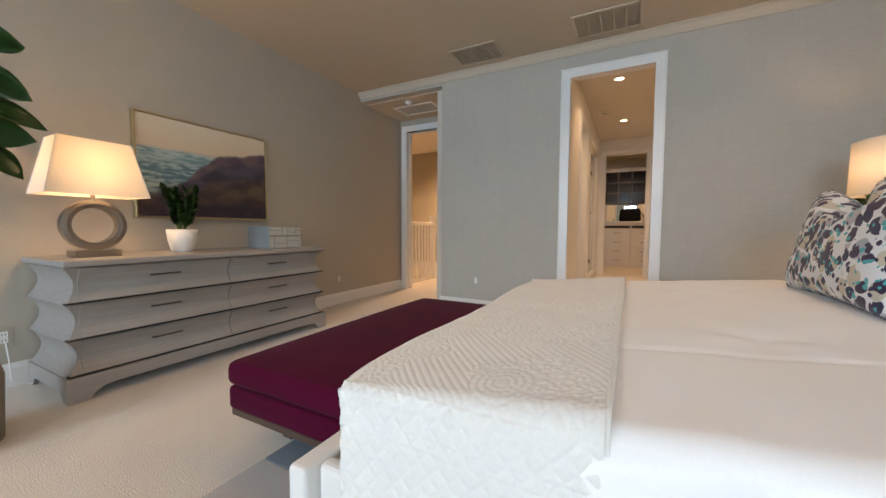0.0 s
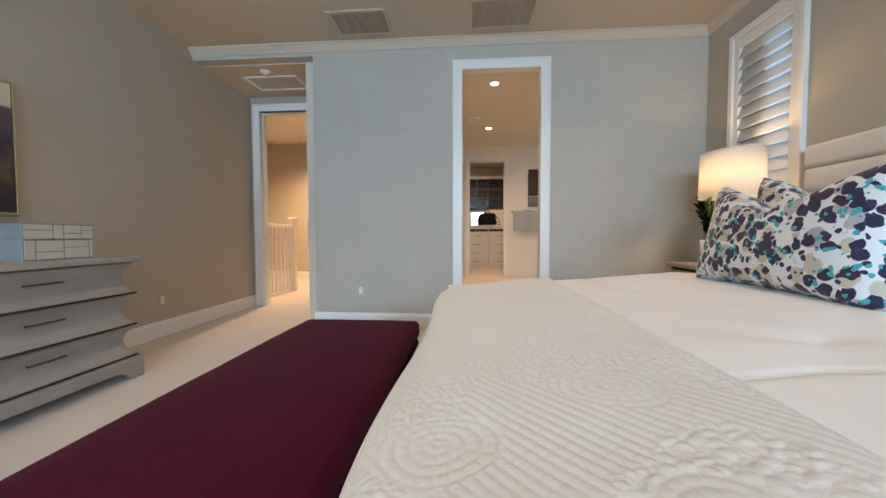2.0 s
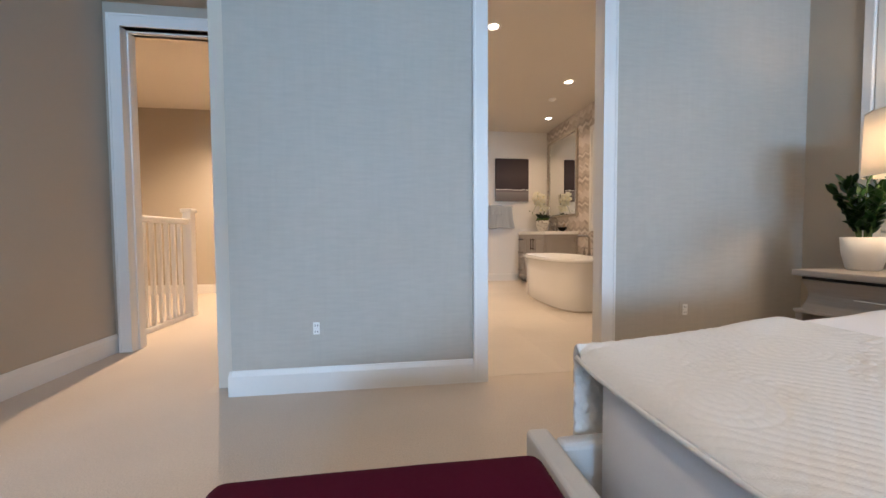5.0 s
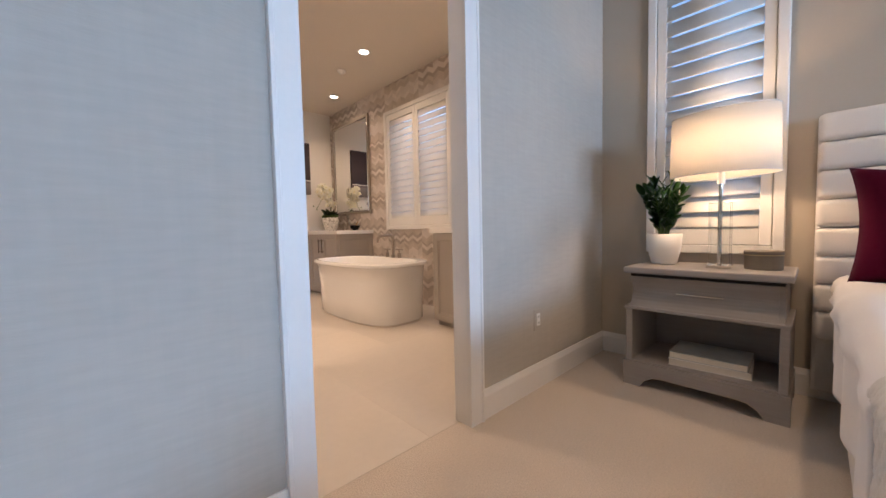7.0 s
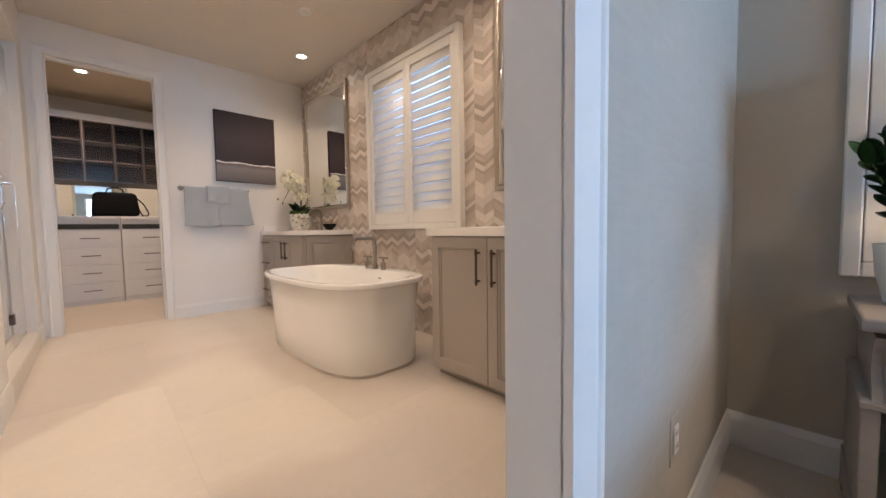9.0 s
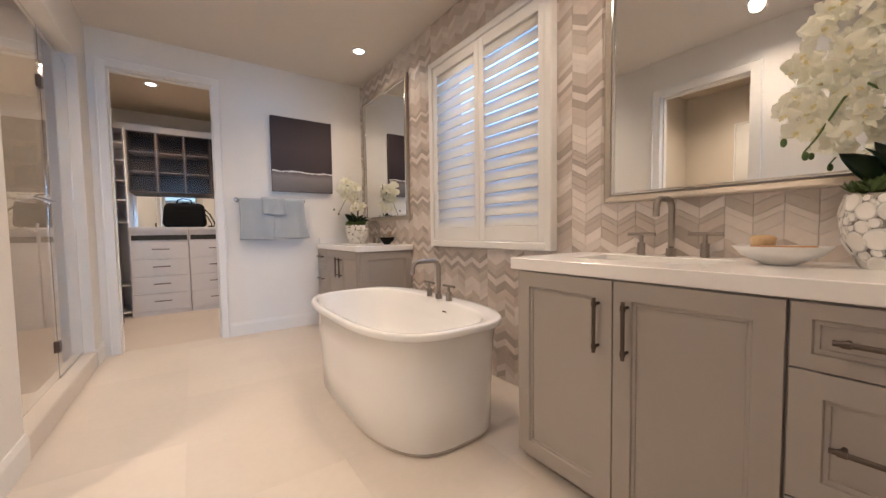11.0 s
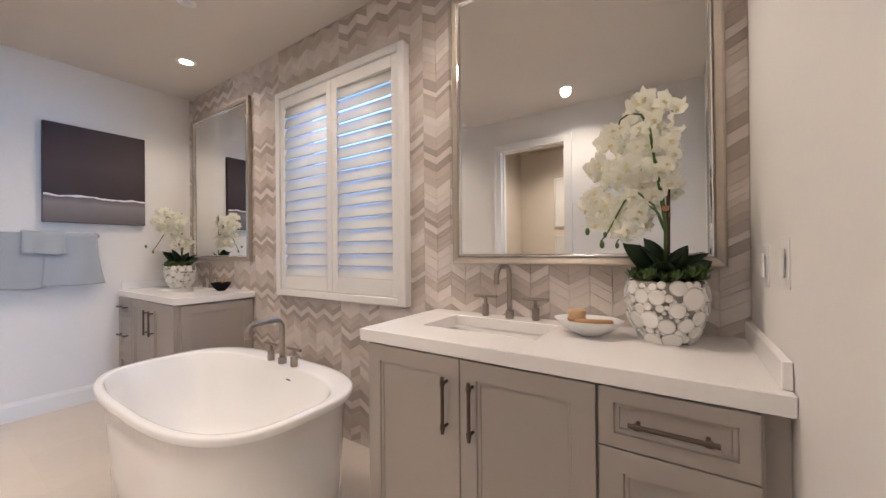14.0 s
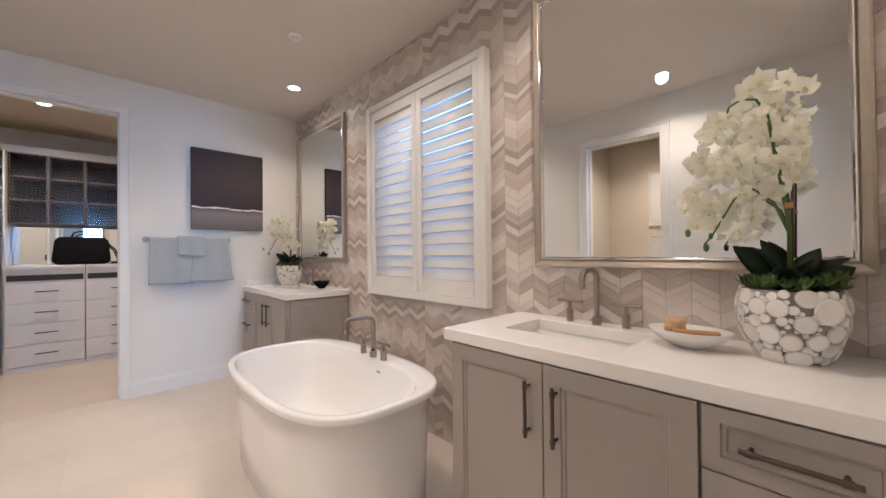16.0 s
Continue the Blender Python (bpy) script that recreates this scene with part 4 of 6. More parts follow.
def counter(y_lo, y_hi, sink_y, splash_low, label):
    t = thing("countertop", (1.57, (y_lo + y_hi) / 2, 0.868), label, "countertop", group="bathroom countertops")
    cy = (y_lo + y_hi) / 2
    sx0, sx1, sw = -0.085, 0.195, 0.25
    s = sink_y - cy
    bm = box(-0.272, sx0, y_lo - cy, y_hi - cy, 0.010, 0.06, 0.003, 1)
    box(sx1, 0.306, y_lo - cy, y_hi - cy, 0.010, 0.06, 0.003, 1, bm)
    box(sx0 - 0.003, sx1 + 0.003, y_lo - cy, s - sw, 0.010, 0.0597, 0, 1, bm)
    box(sx0 - 0.003, sx1 + 0.003, s + sw, y_hi - cy, 0.010, 0.0597, 0, 1, bm)
    part("slab", bm, M_QUARTZ, t)
    ye = (y_lo if splash_low else y_hi) - cy
    part("side_splash", box(-0.24, 0.285, ye if splash_low else ye - 0.02, ye + 0.02 if splash_low else ye, 0.06, 0.125, 0.002, 1), M_QUARTZ, t)
    # undermount basin
    def ring(k, z):
        return [(x, y + s, z) for x, y, _ in oval(0.1, 0.1, 0, 48, 9)] if k is None else [((sx0 + sx1) / 2 + (x / 0.1) * ((sx1 - sx0) / 2 + 0.006 - k), s + (y / 0.1) * (sw + 0.006 - k), z) for x, y, _ in oval(0.1, 0.1, 0, 48, 9)]
    bas = loft([ring(-0.012, 0.0095), ring(0.0, 0.0095), ring(0.006, -0.01), ring(0.02, -0.10), ring(0.05, -0.125), ring(0.10, -0.13)], False, True)
    part("basin", bas, M_PORCELAIN, t, "white undermount sink basin", True)
    part("drain", cyl(0.02, -0.13, -0.127, 0, s), M_NICKEL, t)
    return t


counter(YB0 + 0.008, 5.20, 4.76, True, "white quartz countertop with undermount sink")
counter(7.05, YB1 - 0.002, 7.70, False, "white quartz countertop with undermount sink by the towel wall")


# ---- mirrors ----
def wall_mirror(y0, y1, z0, z1):
    t = thing("wall_mirror", (XT - 0.012, (y0 + y1) / 2, (z0 + z1) / 2), "wall mirror in a champagne metal frame", "mirror", group="vanity mirrors")
    w, h, f = (y1 - y0) / 2, (z1 - z0) / 2, 0.05

    def mitred(profile):
        bm = bmesh.new()
        rings = [[bm.verts.new((x, sy * (w - d), sz * (h - d))) for sy, sz in ((-1, -1), (1, -1), (1, 1), (-1, 1))] for d, x in profile]
        for a, b in zip(rings, rings[1:]):
            for k in range(4):
                bm.faces.new((a[k], a[(k + 1) % 4], b[(k + 1) % 4], b[k]))
        bmesh.ops.recalc_face_normals(bm, faces=bm.faces[:])
        return bm
    part("frame", mitred(((0, 0.006), (0, -0.020), (0.003, -0.025), (0.010, -0.027), (0.030, -0.020), (0.034, -0.016), (0.036, 0.0))), M_GOLD, t)
    part("bead", mitred(((0.0355, 0.0), (0.0355, -0.018), (0.0385, -0.023), (0.043, -0.024), (0.0475, -0.020), (f, -0.012), (f + 0.002, -0.004))), M_CHROME, t, "polished inner bead")
    part("glass", box(-0.010, -0.004, -w + f, w - f, -h + f, h - f), M_MIRROR, t, "silvered mirror glass")
    return t


wall_mirror(3.94, 5.08, 1.178, 2.575)
wall_mirror(7.09, 8.16, 1.175, 2.575)


# ---- picture materials ----
def painted(name, stops, z_span, wobble, scale, rough=0.6):
    """Bands of colour from bottom to top of a canvas, with uneven borders."""
    m = bpy.data.materials.new(name)
    m.use_nodes = True
    nt = m.node_tree
    n, l = nt.nodes, nt.links
    b = n["Principled BSDF"]
    b.inputs["Roughness"].default_value = rough
    tc = n.new("ShaderNodeTexCoord")
    sep = n.new("ShaderNodeSeparateXYZ")
    l.new(tc.outputs["Object"], sep.inputs[0])
    ns = n.new("ShaderNodeTexNoise")
    ns.inputs["Scale"].default_value, ns.inputs["Detail"].default_value, ns.inputs["Roughness"].default_value = scale, 6, 0.6
    l.new(tc.outputs["Object"], ns.inputs[0])
    ma = n.new("ShaderNodeMath")
    ma.operation = "MULTIPLY_ADD"
    ma.inputs[1].default_value = wobble
    l.new(ns.outputs[0], ma.inputs[0])
    l.new(sep.outputs["Z"], ma.inputs[2])
    mr = n.new("ShaderNodeMapRange")
    mr.inputs[1].default_value, mr.inputs[2].default_value = -z_span / 2 + wobble / 2, z_span / 2 + wobble / 2
    l.new(ma.outputs[0], mr.inputs[0])
    cr = n.new("ShaderNodeValToRGB")
    for i, (p, c) in enumerate(stops):
        e = cr.color_ramp.elements[i] if i < 2 else cr.color_ramp.elements.new(p)
        e.position, e.color = p, (*c, 1)
    l.new(mr.outputs[0], cr.inputs[0])
    col = cr.outputs[0]
    l.new(col, b.inputs["Base Color"])
    bp = n.new("ShaderNodeBump")
    bp.inputs["Strength"].default_value, bp.inputs["Distance"].default_value = 0.2, 0.002
    l.new(ns.outputs[0], bp.inputs["Height"])
    l.new(bp.outputs[0], b.inputs["Normal"])
    return m


def blotched(name):
    """White cotton printed with navy, plum, grey and turquoise blots."""
    m = bpy.data.materials.new(name)
    m.use_nodes = True
    nt = m.node_tree
    n, l = nt.nodes, nt.links
    b = n["Principled BSDF"]
    b.inputs["Roughness"].default_value, b.inputs["Sheen Weight"].default_value = 0.8, 0.2
    tc = n.new("ShaderNodeTexCoord")
    wob = n.new("ShaderNodeTexNoise")
    wob.inputs["Scale"].default_value, wob.inputs["Detail"].default_value = 14, 2
    l.new(tc.outputs["Object"], wob.inputs[0])
    add = n.new("ShaderNodeVectorMath")
    add.operation = "MULTIPLY_ADD"
    add.inputs[1].default_value = (0.05, 0.05, 0.05)
    l.new(wob.outputs["Color"], add.inputs[0])
    l.new(tc.outputs["Object"], add.inputs[2])
    last = None
    for scale, lo, hi, cols in ((14, 0.50, 0.56, ((0.45, 0.43, 0.46), (0.56, 0.50, 0.40), (0.38, 0.40, 0.46), (0.02, 0.02, 0.07))), (24, 0.53, 0.57, ((0.012, 0.014, 0.055), (0.035, 0.010, 0.045), (0.015, 0.02, 0.07), (0.06, 0.45, 0.46))),
                                (46, 0.43, 0.48, ((0.02, 0.012, 0.05), (0.05, 0.38, 0.42), (0.03, 0.03, 0.08), (0.30, 0.28, 0.33)))):
        vo = n.new("ShaderNodeTexVoronoi")
        vo.inputs["Scale"].default_value = scale
        l.new(add.outputs[0], vo.inputs["Vector"])
        sx = n.new("ShaderNodeSeparateColor")
        l.new(vo.outputs["Color"], sx.inputs[0])
        cr = n.new("ShaderNodeValToRGB")
        cr.color_ramp.interpolation = "CONSTANT"
        for i, c in enumerate(cols):
            e = cr.color_ramp.elements[i] if i < 2 else cr.color_ramp.elements.new(0.5)
            e.position, e.color = (0, 0.4, 0.62, 0.86)[i], (*c, 1)
        l.new(sx.outputs[0], cr.inputs[0])
        mr = n.new("ShaderNodeMapRange")
        mr.inputs[1].default_value, mr.inputs[2].default_value, mr.inputs[3].default_value, mr.inputs[4].default_value = lo, hi, 1, 0
        l.new(vo.outputs["Distance"], mr.inputs[0])
        gate = n.new("ShaderNodeMath")
        gate.operation = "GREATER_THAN"
        gate.inputs[1].default_value = 0.3 if scale < 40 else 0.5
        l.new(sx.outputs[1], gate.inputs[0])
        mu = n.new("ShaderNodeMath")
        mu.operation = "MULTIPLY"
        l.new(mr.outputs[0], mu.inputs[0])
        l.new(gate.outputs[0], mu.inputs[1])
        mx = n.new("ShaderNodeMix")
        mx.data_type = "RGBA"
        l.new(mu.outputs[0], mx.inputs[0])
        if last is None:
            mx.inputs[6].default_value = (0.74, 0.75, 0.77, 1)
        else:
            l.new(last, mx.inputs[6])
        l.new(cr.outputs[0], mx.inputs[7])
        last = mx.outputs[2]
    l.new(last, b.inputs["Base Color"])
    return m


M_PRINT = blotched("blotched_print_cotton")


def landscape(name, sky_low, sky_high, layers):
    """A painted view: sky, then layers of (two ridge lines (height, slope), ragged edge, softness, two colours, streak scale), far to near."""
    m = bpy.data.materials.new(name)
    m.use_nodes = True
    n, l = m.node_tree.nodes, m.node_tree.links
    b = n["Principled BSDF"]
    b.inputs["Roughness"].default_value = 0.55
    tc = n.new("ShaderNodeTexCoord")
    sep = n.new("ShaderNodeSeparateXYZ")
    l.new(tc.outputs["Object"], sep.inputs[0])

    def calc(op, *vals):
        k = n.new("ShaderNodeMath")
        k.operation = op
        for i, v in enumerate(vals):
            if isinstance(v, (int, float)):
                k.inputs[i].default_value = v
            else:
                l.new(v, k.inputs[i])
        return k.outputs[0]

    def cloud(scale, stretch, detail=5):
        mp = n.new("ShaderNodeMapping")
        mp.inputs["Scale"].default_value = stretch
        mp.inputs["Location"].default_value = (scale, scale * 0.7, 0)
        l.new(tc.outputs["Object"], mp.inputs[0])
        ns = n.new("ShaderNodeTexNoise")
        ns.inputs["Scale"].default_value, ns.inputs["Detail"].default_value = scale, detail
        l.new(mp.outputs[0], ns.inputs[0])
        return ns.outputs[0]

    def blend(fac, a, c):
        mx = n.new("ShaderNodeMix")
        mx.data_type = "RGBA"
        for i, v in ((0, fac), (6, a), (7, c)):
            if isinstance(v, tuple):
                mx.inputs[i].default_value = (*v, 1)
            else:
                l.new(v, mx.inputs[i])
        return mx.outputs[2]

    def ramp(v, a, c):
        mr = n.new("ShaderNodeMapRange")
        mr.interpolation_type = "SMOOTHSTEP"
        mr.inputs[1].default_value, mr.inputs[2].default_value = a, c
        l.new(v, mr.inputs[0])
        return mr.outputs[0]
    y, z = sep.outputs["Y"], sep.outputs["Z"]
    col = blend(ramp(z, 0.1, 0.4), sky_low, sky_high)
    for lines, ragged, soft, c0, c1, scale, stretch in layers:
        edge = calc("MULTIPLY_ADD", cloud(6.0 + scale * 0.3, (1, 1, 1)), ragged, -ragged / 2)
        mask = None
        for h, slope in lines:
            over = calc("SUBTRACT", calc("ADD", calc("MULTIPLY_ADD", y, slope, h), edge), z)
            k = ramp(over, -soft, soft)
            mask = k if mask is None else calc("MULTIPLY", mask, k)
        col = blend(mask, col, blend(ramp(cloud(scale, stretch), 0.38, 0.64), c0, c1))
    l.new(col, b.inputs["Base Color"])
    bp = n.new("ShaderNodeBump")
    bp.inputs["Strength"].default_value, bp.inputs["Distance"].default_value = 0.2, 0.002
    l.new(cloud(60, (1, 1, 2)), bp.inputs["Height"])
    l.new(bp.outputs[0], b.inputs["Normal"])
    return m


M_SEASCAPE = landscape("seascape_oil", (0.66, 0.52, 0.38), (0.70, 0.61, 0.47), [
    (((0.14, 0.0),), 0.03, 0.02, (0.14, 0.27, 0.30), (0.40, 0.50, 0.50), 9, (1, 1, 5)),
    (((0.05, 0.0),), 0.08, 0.03, (0.08, 0.17, 0.21), (0.34, 0.44, 0.45), 11, (1, 1, 4)),
    (((0.13, 0.22), (0.09, 0.9)), 0.09, 0.015, (0.15, 0.10, 0.11), (0.07, 0.05, 0.08), 5, (1, 1, 1.5)),
    (((0.05, 0.16), (0.02, 0.7)), 0.10, 0.03, (0.07, 0.065, 0.10), (0.035, 0.03, 0.055), 6, (1, 1, 1.5)),
    (((-0.10, 0.22),), 0.14, 0.05, (0.05, 0.03, 0.035), (0.12, 0.085, 0.055), 5, (1, 0.8, 2.2)),
    (((-0.24, 0.05),), 0.10, 0.06, (0.028, 0.02, 0.032), (0.055, 0.03, 0.04), 6, (1, 1, 2))])
M_DARKART = painted("dark_horizon_oil", [(0.0, (0.12, 0.105, 0.105)), (0.2, (0.22, 0.20, 0.20)), (0.245, (0.14, 0.12, 0.12)), (0.265, (0.14, 0.12, 0.12)), (0.27, (0.03, 0.018, 0.022)), (0.6, (0.05, 0.032, 0.036)), (1.0, (0.028, 0.016, 0.02))], 0.80, 0.05, 9.0)
M_BRASS = mat("thin_brass_frame", (0.55, 0.44, 0.26), 0.35, 0.9, var=0.05, bump=0.05)
M_WOOD = mat("light_wood", (0.45, 0.25, 0.10), 0.5, var=0.12, fine=0.15, fs=40, stretch=(4, 4, 1), bump=0.1)
M_TAUPEBOX = mat("taupe_leather", (0.20, 0.165, 0.12), 0.55, var=0.1, fine=0.08, bump=0.2)
M_PAPER = mat("book_pages", (0.72, 0.69, 0.62), 0.8, fine=0.15, fs=300, stretch=(0.2, 0.2, 4), bump=0.2)
M_GREYBOOK = mat("grey_book_cover", (0.22, 0.24, 0.245), 0.6, var=0.15, vs=10)
M_PALEBOOK = mat("pale_book_cover", (0.50, 0.53, 0.52), 0.5, var=0.15, vs=10)
M_SILVERBOX = mat("silvered_tile_box", (0.52, 0.505, 0.46), 0.35, 0.15, var=0.1, vs=10, bump=0.1)
M_PLASTIC = mat("white_plastic", (0.80, 0.79, 0.77), 0.35, var=0.01, fine=0.01, bump=0.0)
M_RUG = mat("pale_grey_rug", (0.46, 0.42, 0.40), 0.95, var=0.06, fine=0.2, fs=260, bump=0.8, bs=300, dist=0.004)
M_RUGBLUE = mat("blue_grey_rug", (0.20, 0.235, 0.28), 0.95, var=0.06, fine=0.2, fs=260, bump=0.8, bs=300, dist=0.004)
M_PETAL = thin("white_orchid_petal", (0.94, 0.93, 0.82), 0.36, 60)
M_ORCHIDLEAF = mat("deep_green_waxy_leaf", (0.022, 0.05, 0.02), 0.35, var=0.2, vs=12, fine=0.1, fs=60, bump=0.1, bs=40)
M_LIP = mat("yellow_orchid_lip", (0.84, 0.77, 0.46), 0.5, var=0.1)
M_STEM = mat("green_stem", (0.10, 0.16, 0.04), 0.5, var=0.15, vs=20)
M_SUCC = mat("green_succulent", (0.16, 0.24, 0.07), 0.5, var=0.2, vs=30, island=0.25)
M_SHELL = mat("capiz_disc", (0.85, 0.83, 0.79), 0.22, var=0.05, vs=20, fine=0.05, bump=0.15, bs=60, coat=0.3, rand=0.05)
M_VASEBODY = mat("grey_resin", (0.30, 0.275, 0.24), 0.6, var=0.15)
M_BRISTLE = mat("bristle", (0.62, 0.44, 0.24), 0.9, fine=0.3, fs=300, bump=0.8, bs=300, dist=0.004)

# ---- bedroom things ----
rug = thing("rug", (0.0, 1.4, 0), "grey and blue-grey block-woven rug under the bed", "rug")
for a, b, c, d, k in ((-1.21, -0.2, 0.20, 0.87, 0), (-0.2, 1.2, 0.20, 0.87, 1), (-1.21, -0.2, 0.87, 1.7, 1), (-0.2, 1.2, 0.87, 1.7, 0), (-1.21, -0.2, 1.7, 2.5, 0), (-0.2, 1.2, 1.7, 2.5, 1)):
    part("rug_block", local(box(a + 0.001, b - 0.001, c + 0.001, d - 0.001, 0.0, 0.012, 0.003, 1), rug), M_RUGBLUE if k else M_RUG, rug, "blue-grey block" if k else "pale grey block")


def pillow(name, loc, w, h, th, chop, lean, rz, material, label):
    """Stands in the y-z plane, leaning back towards +x."""
    t = thing(name, loc, label, "pillow", rz)
    bm = bmesh.new()
    n = 26
    sides = []
    for s in (-1, 1):
        g = []
        for i in range(n + 1):
            row = []
            for j in range(n + 1):
                u, v = 2 * i / n - 1, 2 * j / n - 1
                edge = (1 - u ** 4) * (1 - v ** 4)
                y = u * w / 2 * (1 - 0.10 * (1 - v * v))
                z = h / 2 + v * h / 2 * (1 - 0.10 * (1 - u * u))
                if v > 0:
                    z -= chop * math.exp(-(abs(u) / 0.5) ** 1.5) * v ** 2
                x = s * th / 2 * max(0, edge) ** 0.45
                x += 0.010 * noise.noise((u * 2.5 + s, v * 2.5, w * 7)) * edge
                z += 0.006 * noise.noise((u * 4, v * 4, 2)) * edge
                row.append((x, y, z))
            g.append(row)
        sides.append(g)
    m = pose(0, 0, 0, 0, lean, 0)
    for s, g in enumerate(sides):
        vs = [[bm.verts.new(m @ Vector(p)) for p in row] for row in g]
        for i in range(n):
            for j in range(n):
                f = (vs[i][j], vs[i + 1][j], vs[i + 1][j + 1], vs[i][j + 1])
                bm.faces.new(f if s else f[::-1])
    bmesh.ops.remove_doubles(bm, verts=bm.verts[:], dist=0.0005)
    part("cushion", bm, material, t, smooth=True)
    return t


pillow("pillow", (0.80, 1.90, 0.655), 0.89, 0.52, 0.21, 0.21, 14, 0, M_PRINT, "square pillow printed with navy and turquoise blots")
pillow("pillow", (0.985, 1.90, 0.65), 0.76, 0.56, 0.18, 0.17, 12, 4, M_PRINT, "square blot-printed pillow behind another pillow")
pillow("pillow", (1.25, 2.27, 0.65), 0.62, 0.50, 0.18, 0.05, 14, 0, M_VELVET, "burgundy velvet pillow against the headboard")


def framed_canvas(name, loc, w, h, d, art, frame, label, rz=0):
    """Faces +x before the turn; centre of its back at loc."""
    t = thing(name, loc, label, "painting", rz)
    if frame:
        bm = None
        f = 0.014
        for a, b, c, e in ((-w / 2, -w / 2 + f, -h / 2, h / 2), (w / 2 - f, w / 2, -h / 2, h / 2), (-w / 2 + f, w / 2 - f, -h / 2, -h / 2 + f), (-w / 2 + f, w / 2 - f, h / 2 - f, h / 2)):
            bm = box(0, d, a, b, c, e, 0.001, 1, bm)
        part("frame", bm, frame, t)
        part("canvas", box(0, d - 0.008, -w / 2 + f + 0.003, w / 2 - f - 0.003, -h / 2 + f + 0.003, h / 2 - f - 0.003), art, t)
    else:
        part("canvas", box(0, d, -w / 2, w / 2, -h / 2, h / 2, 0.003, 1), art, t)
    return t


framed_canvas("painting", (XW + 0.002, 1.766, 1.414), 1.065, 0.785, 0.045, M_SEASCAPE, M_BRASS, "hazy seascape painting with cliffs in a thin brass frame")
art2 = framed_canvas("painting", (1.17, YB1 - 0.002, 1.91), 0.645, 0.80, 0.045, M_DARKART, None, "dark brown and grey abstract canvas above the towels", -90)
stroke = bmesh.new()
rows = []
for i in range(60):
    y = -0.32 + 0.64 * i / 59
    zc = -0.185 + 0.018 * noise.noise((y * 4, 0, 1)) + 0.01 * noise.noise((y * 15, 0, 2))
    hh = 0.008 + 0.007 * noise.noise((y * 12, 3, 1)) + 0.004 * noise.noise((y * 45, 5, 1))
    rows.append([stroke.verts.new((x, y, zc + s * max(0.002, hh))) for x, s in ((0.044, -1), (0.0475, -0.5), (0.0475, 0.5), (0.044, 1))])
for a, b in zip(rows, rows[1:]):
    for k in range(3):
        stroke.faces.new((a[k], b[k], b[k + 1], a[k + 1]))
bmesh.ops.recalc_face_normals(stroke, faces=stroke.faces[:])
part("paint_stroke", stroke, M_POT, art2, "ragged white impasto line", True)
M_PRINTART = painted("pale_print", [(0, (0.6, 0.58, 0.54)), (0.5, (0.7, 0.69, 0.66)), (1, (0.66, 0.65, 0.62))], 0.7, 0.3, 6)
framed_canvas("painting", (-1.928, 5.42, 1.95), 0.42, 0.72, 0.03, M_PRINTART, M_TRIM, "white-framed pale print in the toilet room")
framed_canvas("painting", (-1.928, 5.42, 1.10), 0.42, 0.72, 0.03, M_PRINTART, M_TRIM, "white-framed pale print in the toilet room, lower")

# ring lamp on the dresser
ZD = 0.77
rl = thing("table_lamp", (-2.80, 0.90, ZD), "metal ring lamp with tapered linen shade, lit, on the dresser", "lamp")
part("base", box(-0.06, 0.06, -0.11, 0.11, 0, 0.042, 0.004, 2), M_NICKEL, rl)
n = 48
rings = []
for k in range(n):
    q = 2 * math.pi * k / n
    rings.append([(x, (0.128 + r) * math.cos(q), 0.042 + 0.148 + (0.128 + r) * math.sin(q)) for x, r in ((-0.03, -0.022), (0.03, -0.022), (0.034, 0), (0.03, 0.022), (-0.03, 0.022), (-0.034, 0))])
bm = bmesh.new()
vs = [[bm.verts.new(p) for p in r] for r in rings]
for k in range(n):
    a, b = vs[k], vs[(k + 1) % n]
    for i in range(6):
        bm.faces.new((a[i], a[(i + 1) % 6], b[(i + 1) % 6], b[i]))
bmesh.ops.recalc_face_normals(bm, faces=bm.faces[:])
part("ring", bm, M_NICKEL, rl, "hammered nickel ring")
part("neck", cyl(0.012, 0.335, 0.40), M_NICKEL, rl)
bm = bmesh.new()
quads = [[bm.verts.new((sx * x, sy * y, z)) for sx, sy in ((-1, -1), (1, -1), (1, 1), (-1, 1))] for x, y, z in ((0.135, 0.235, 0.365), (0.085, 0.165, 0.69))]
for i in range(4):
    bm.faces.new((quads[0][i], quads[0][(i + 1) % 4], quads[1][(i + 1) % 4], quads[1][i]))
sh = part("shade", bm, M_SHADE, rl, "cream tapered rectangular shade")
mo = sh.modifiers.new("thickness", "SOLIDIFY")
mo.thickness = 0.003
for i in range(4):
    a, b = Vector((0.136, 0.236, 0.365)), Vector((0.086, 0.166, 0.69))
    s = Vector(((-1, 1, 1, -1)[i], (-1, -1, 1, 1)[i], 1))
    part("shade_trim", tube([a * s, b * s], 0.003, 6), M_TRIM, rl)

# bedside lamp
ZN = 0.676
bl = thing("table_lamp", (1.42, 3.02, ZN), "clear acrylic table lamp with oval linen shade, lit, on the nightstand", "lamp")
part("base", box(-0.048, 0.048, -0.052, 0.052, 0, 0.016, 0.003, 2), M_CHROME, bl)
bm = box(-0.042, -0.014, -0.045, 0.045, 0.016, 0.345, 0.003, 1)
box(0.014, 0.042, -0.045, 0.045, 0.016, 0.345, 0.003, 1, bm)
part("acrylic_block", bm, M_ACRYLIC, bl, "clear acrylic slabs")
part("rod", cyl(0.0095, 0.016, 0.46), M_CHROME, bl)
part("socket", cyl(0.017, 0.44, 0.50), M_POT, bl)
sh = part("shade", lathe([(0.232, 0.485), (0.225, 0.80)], 56, 0.72, 1.0), M_SHADE, bl, "white linen drum shade", True)
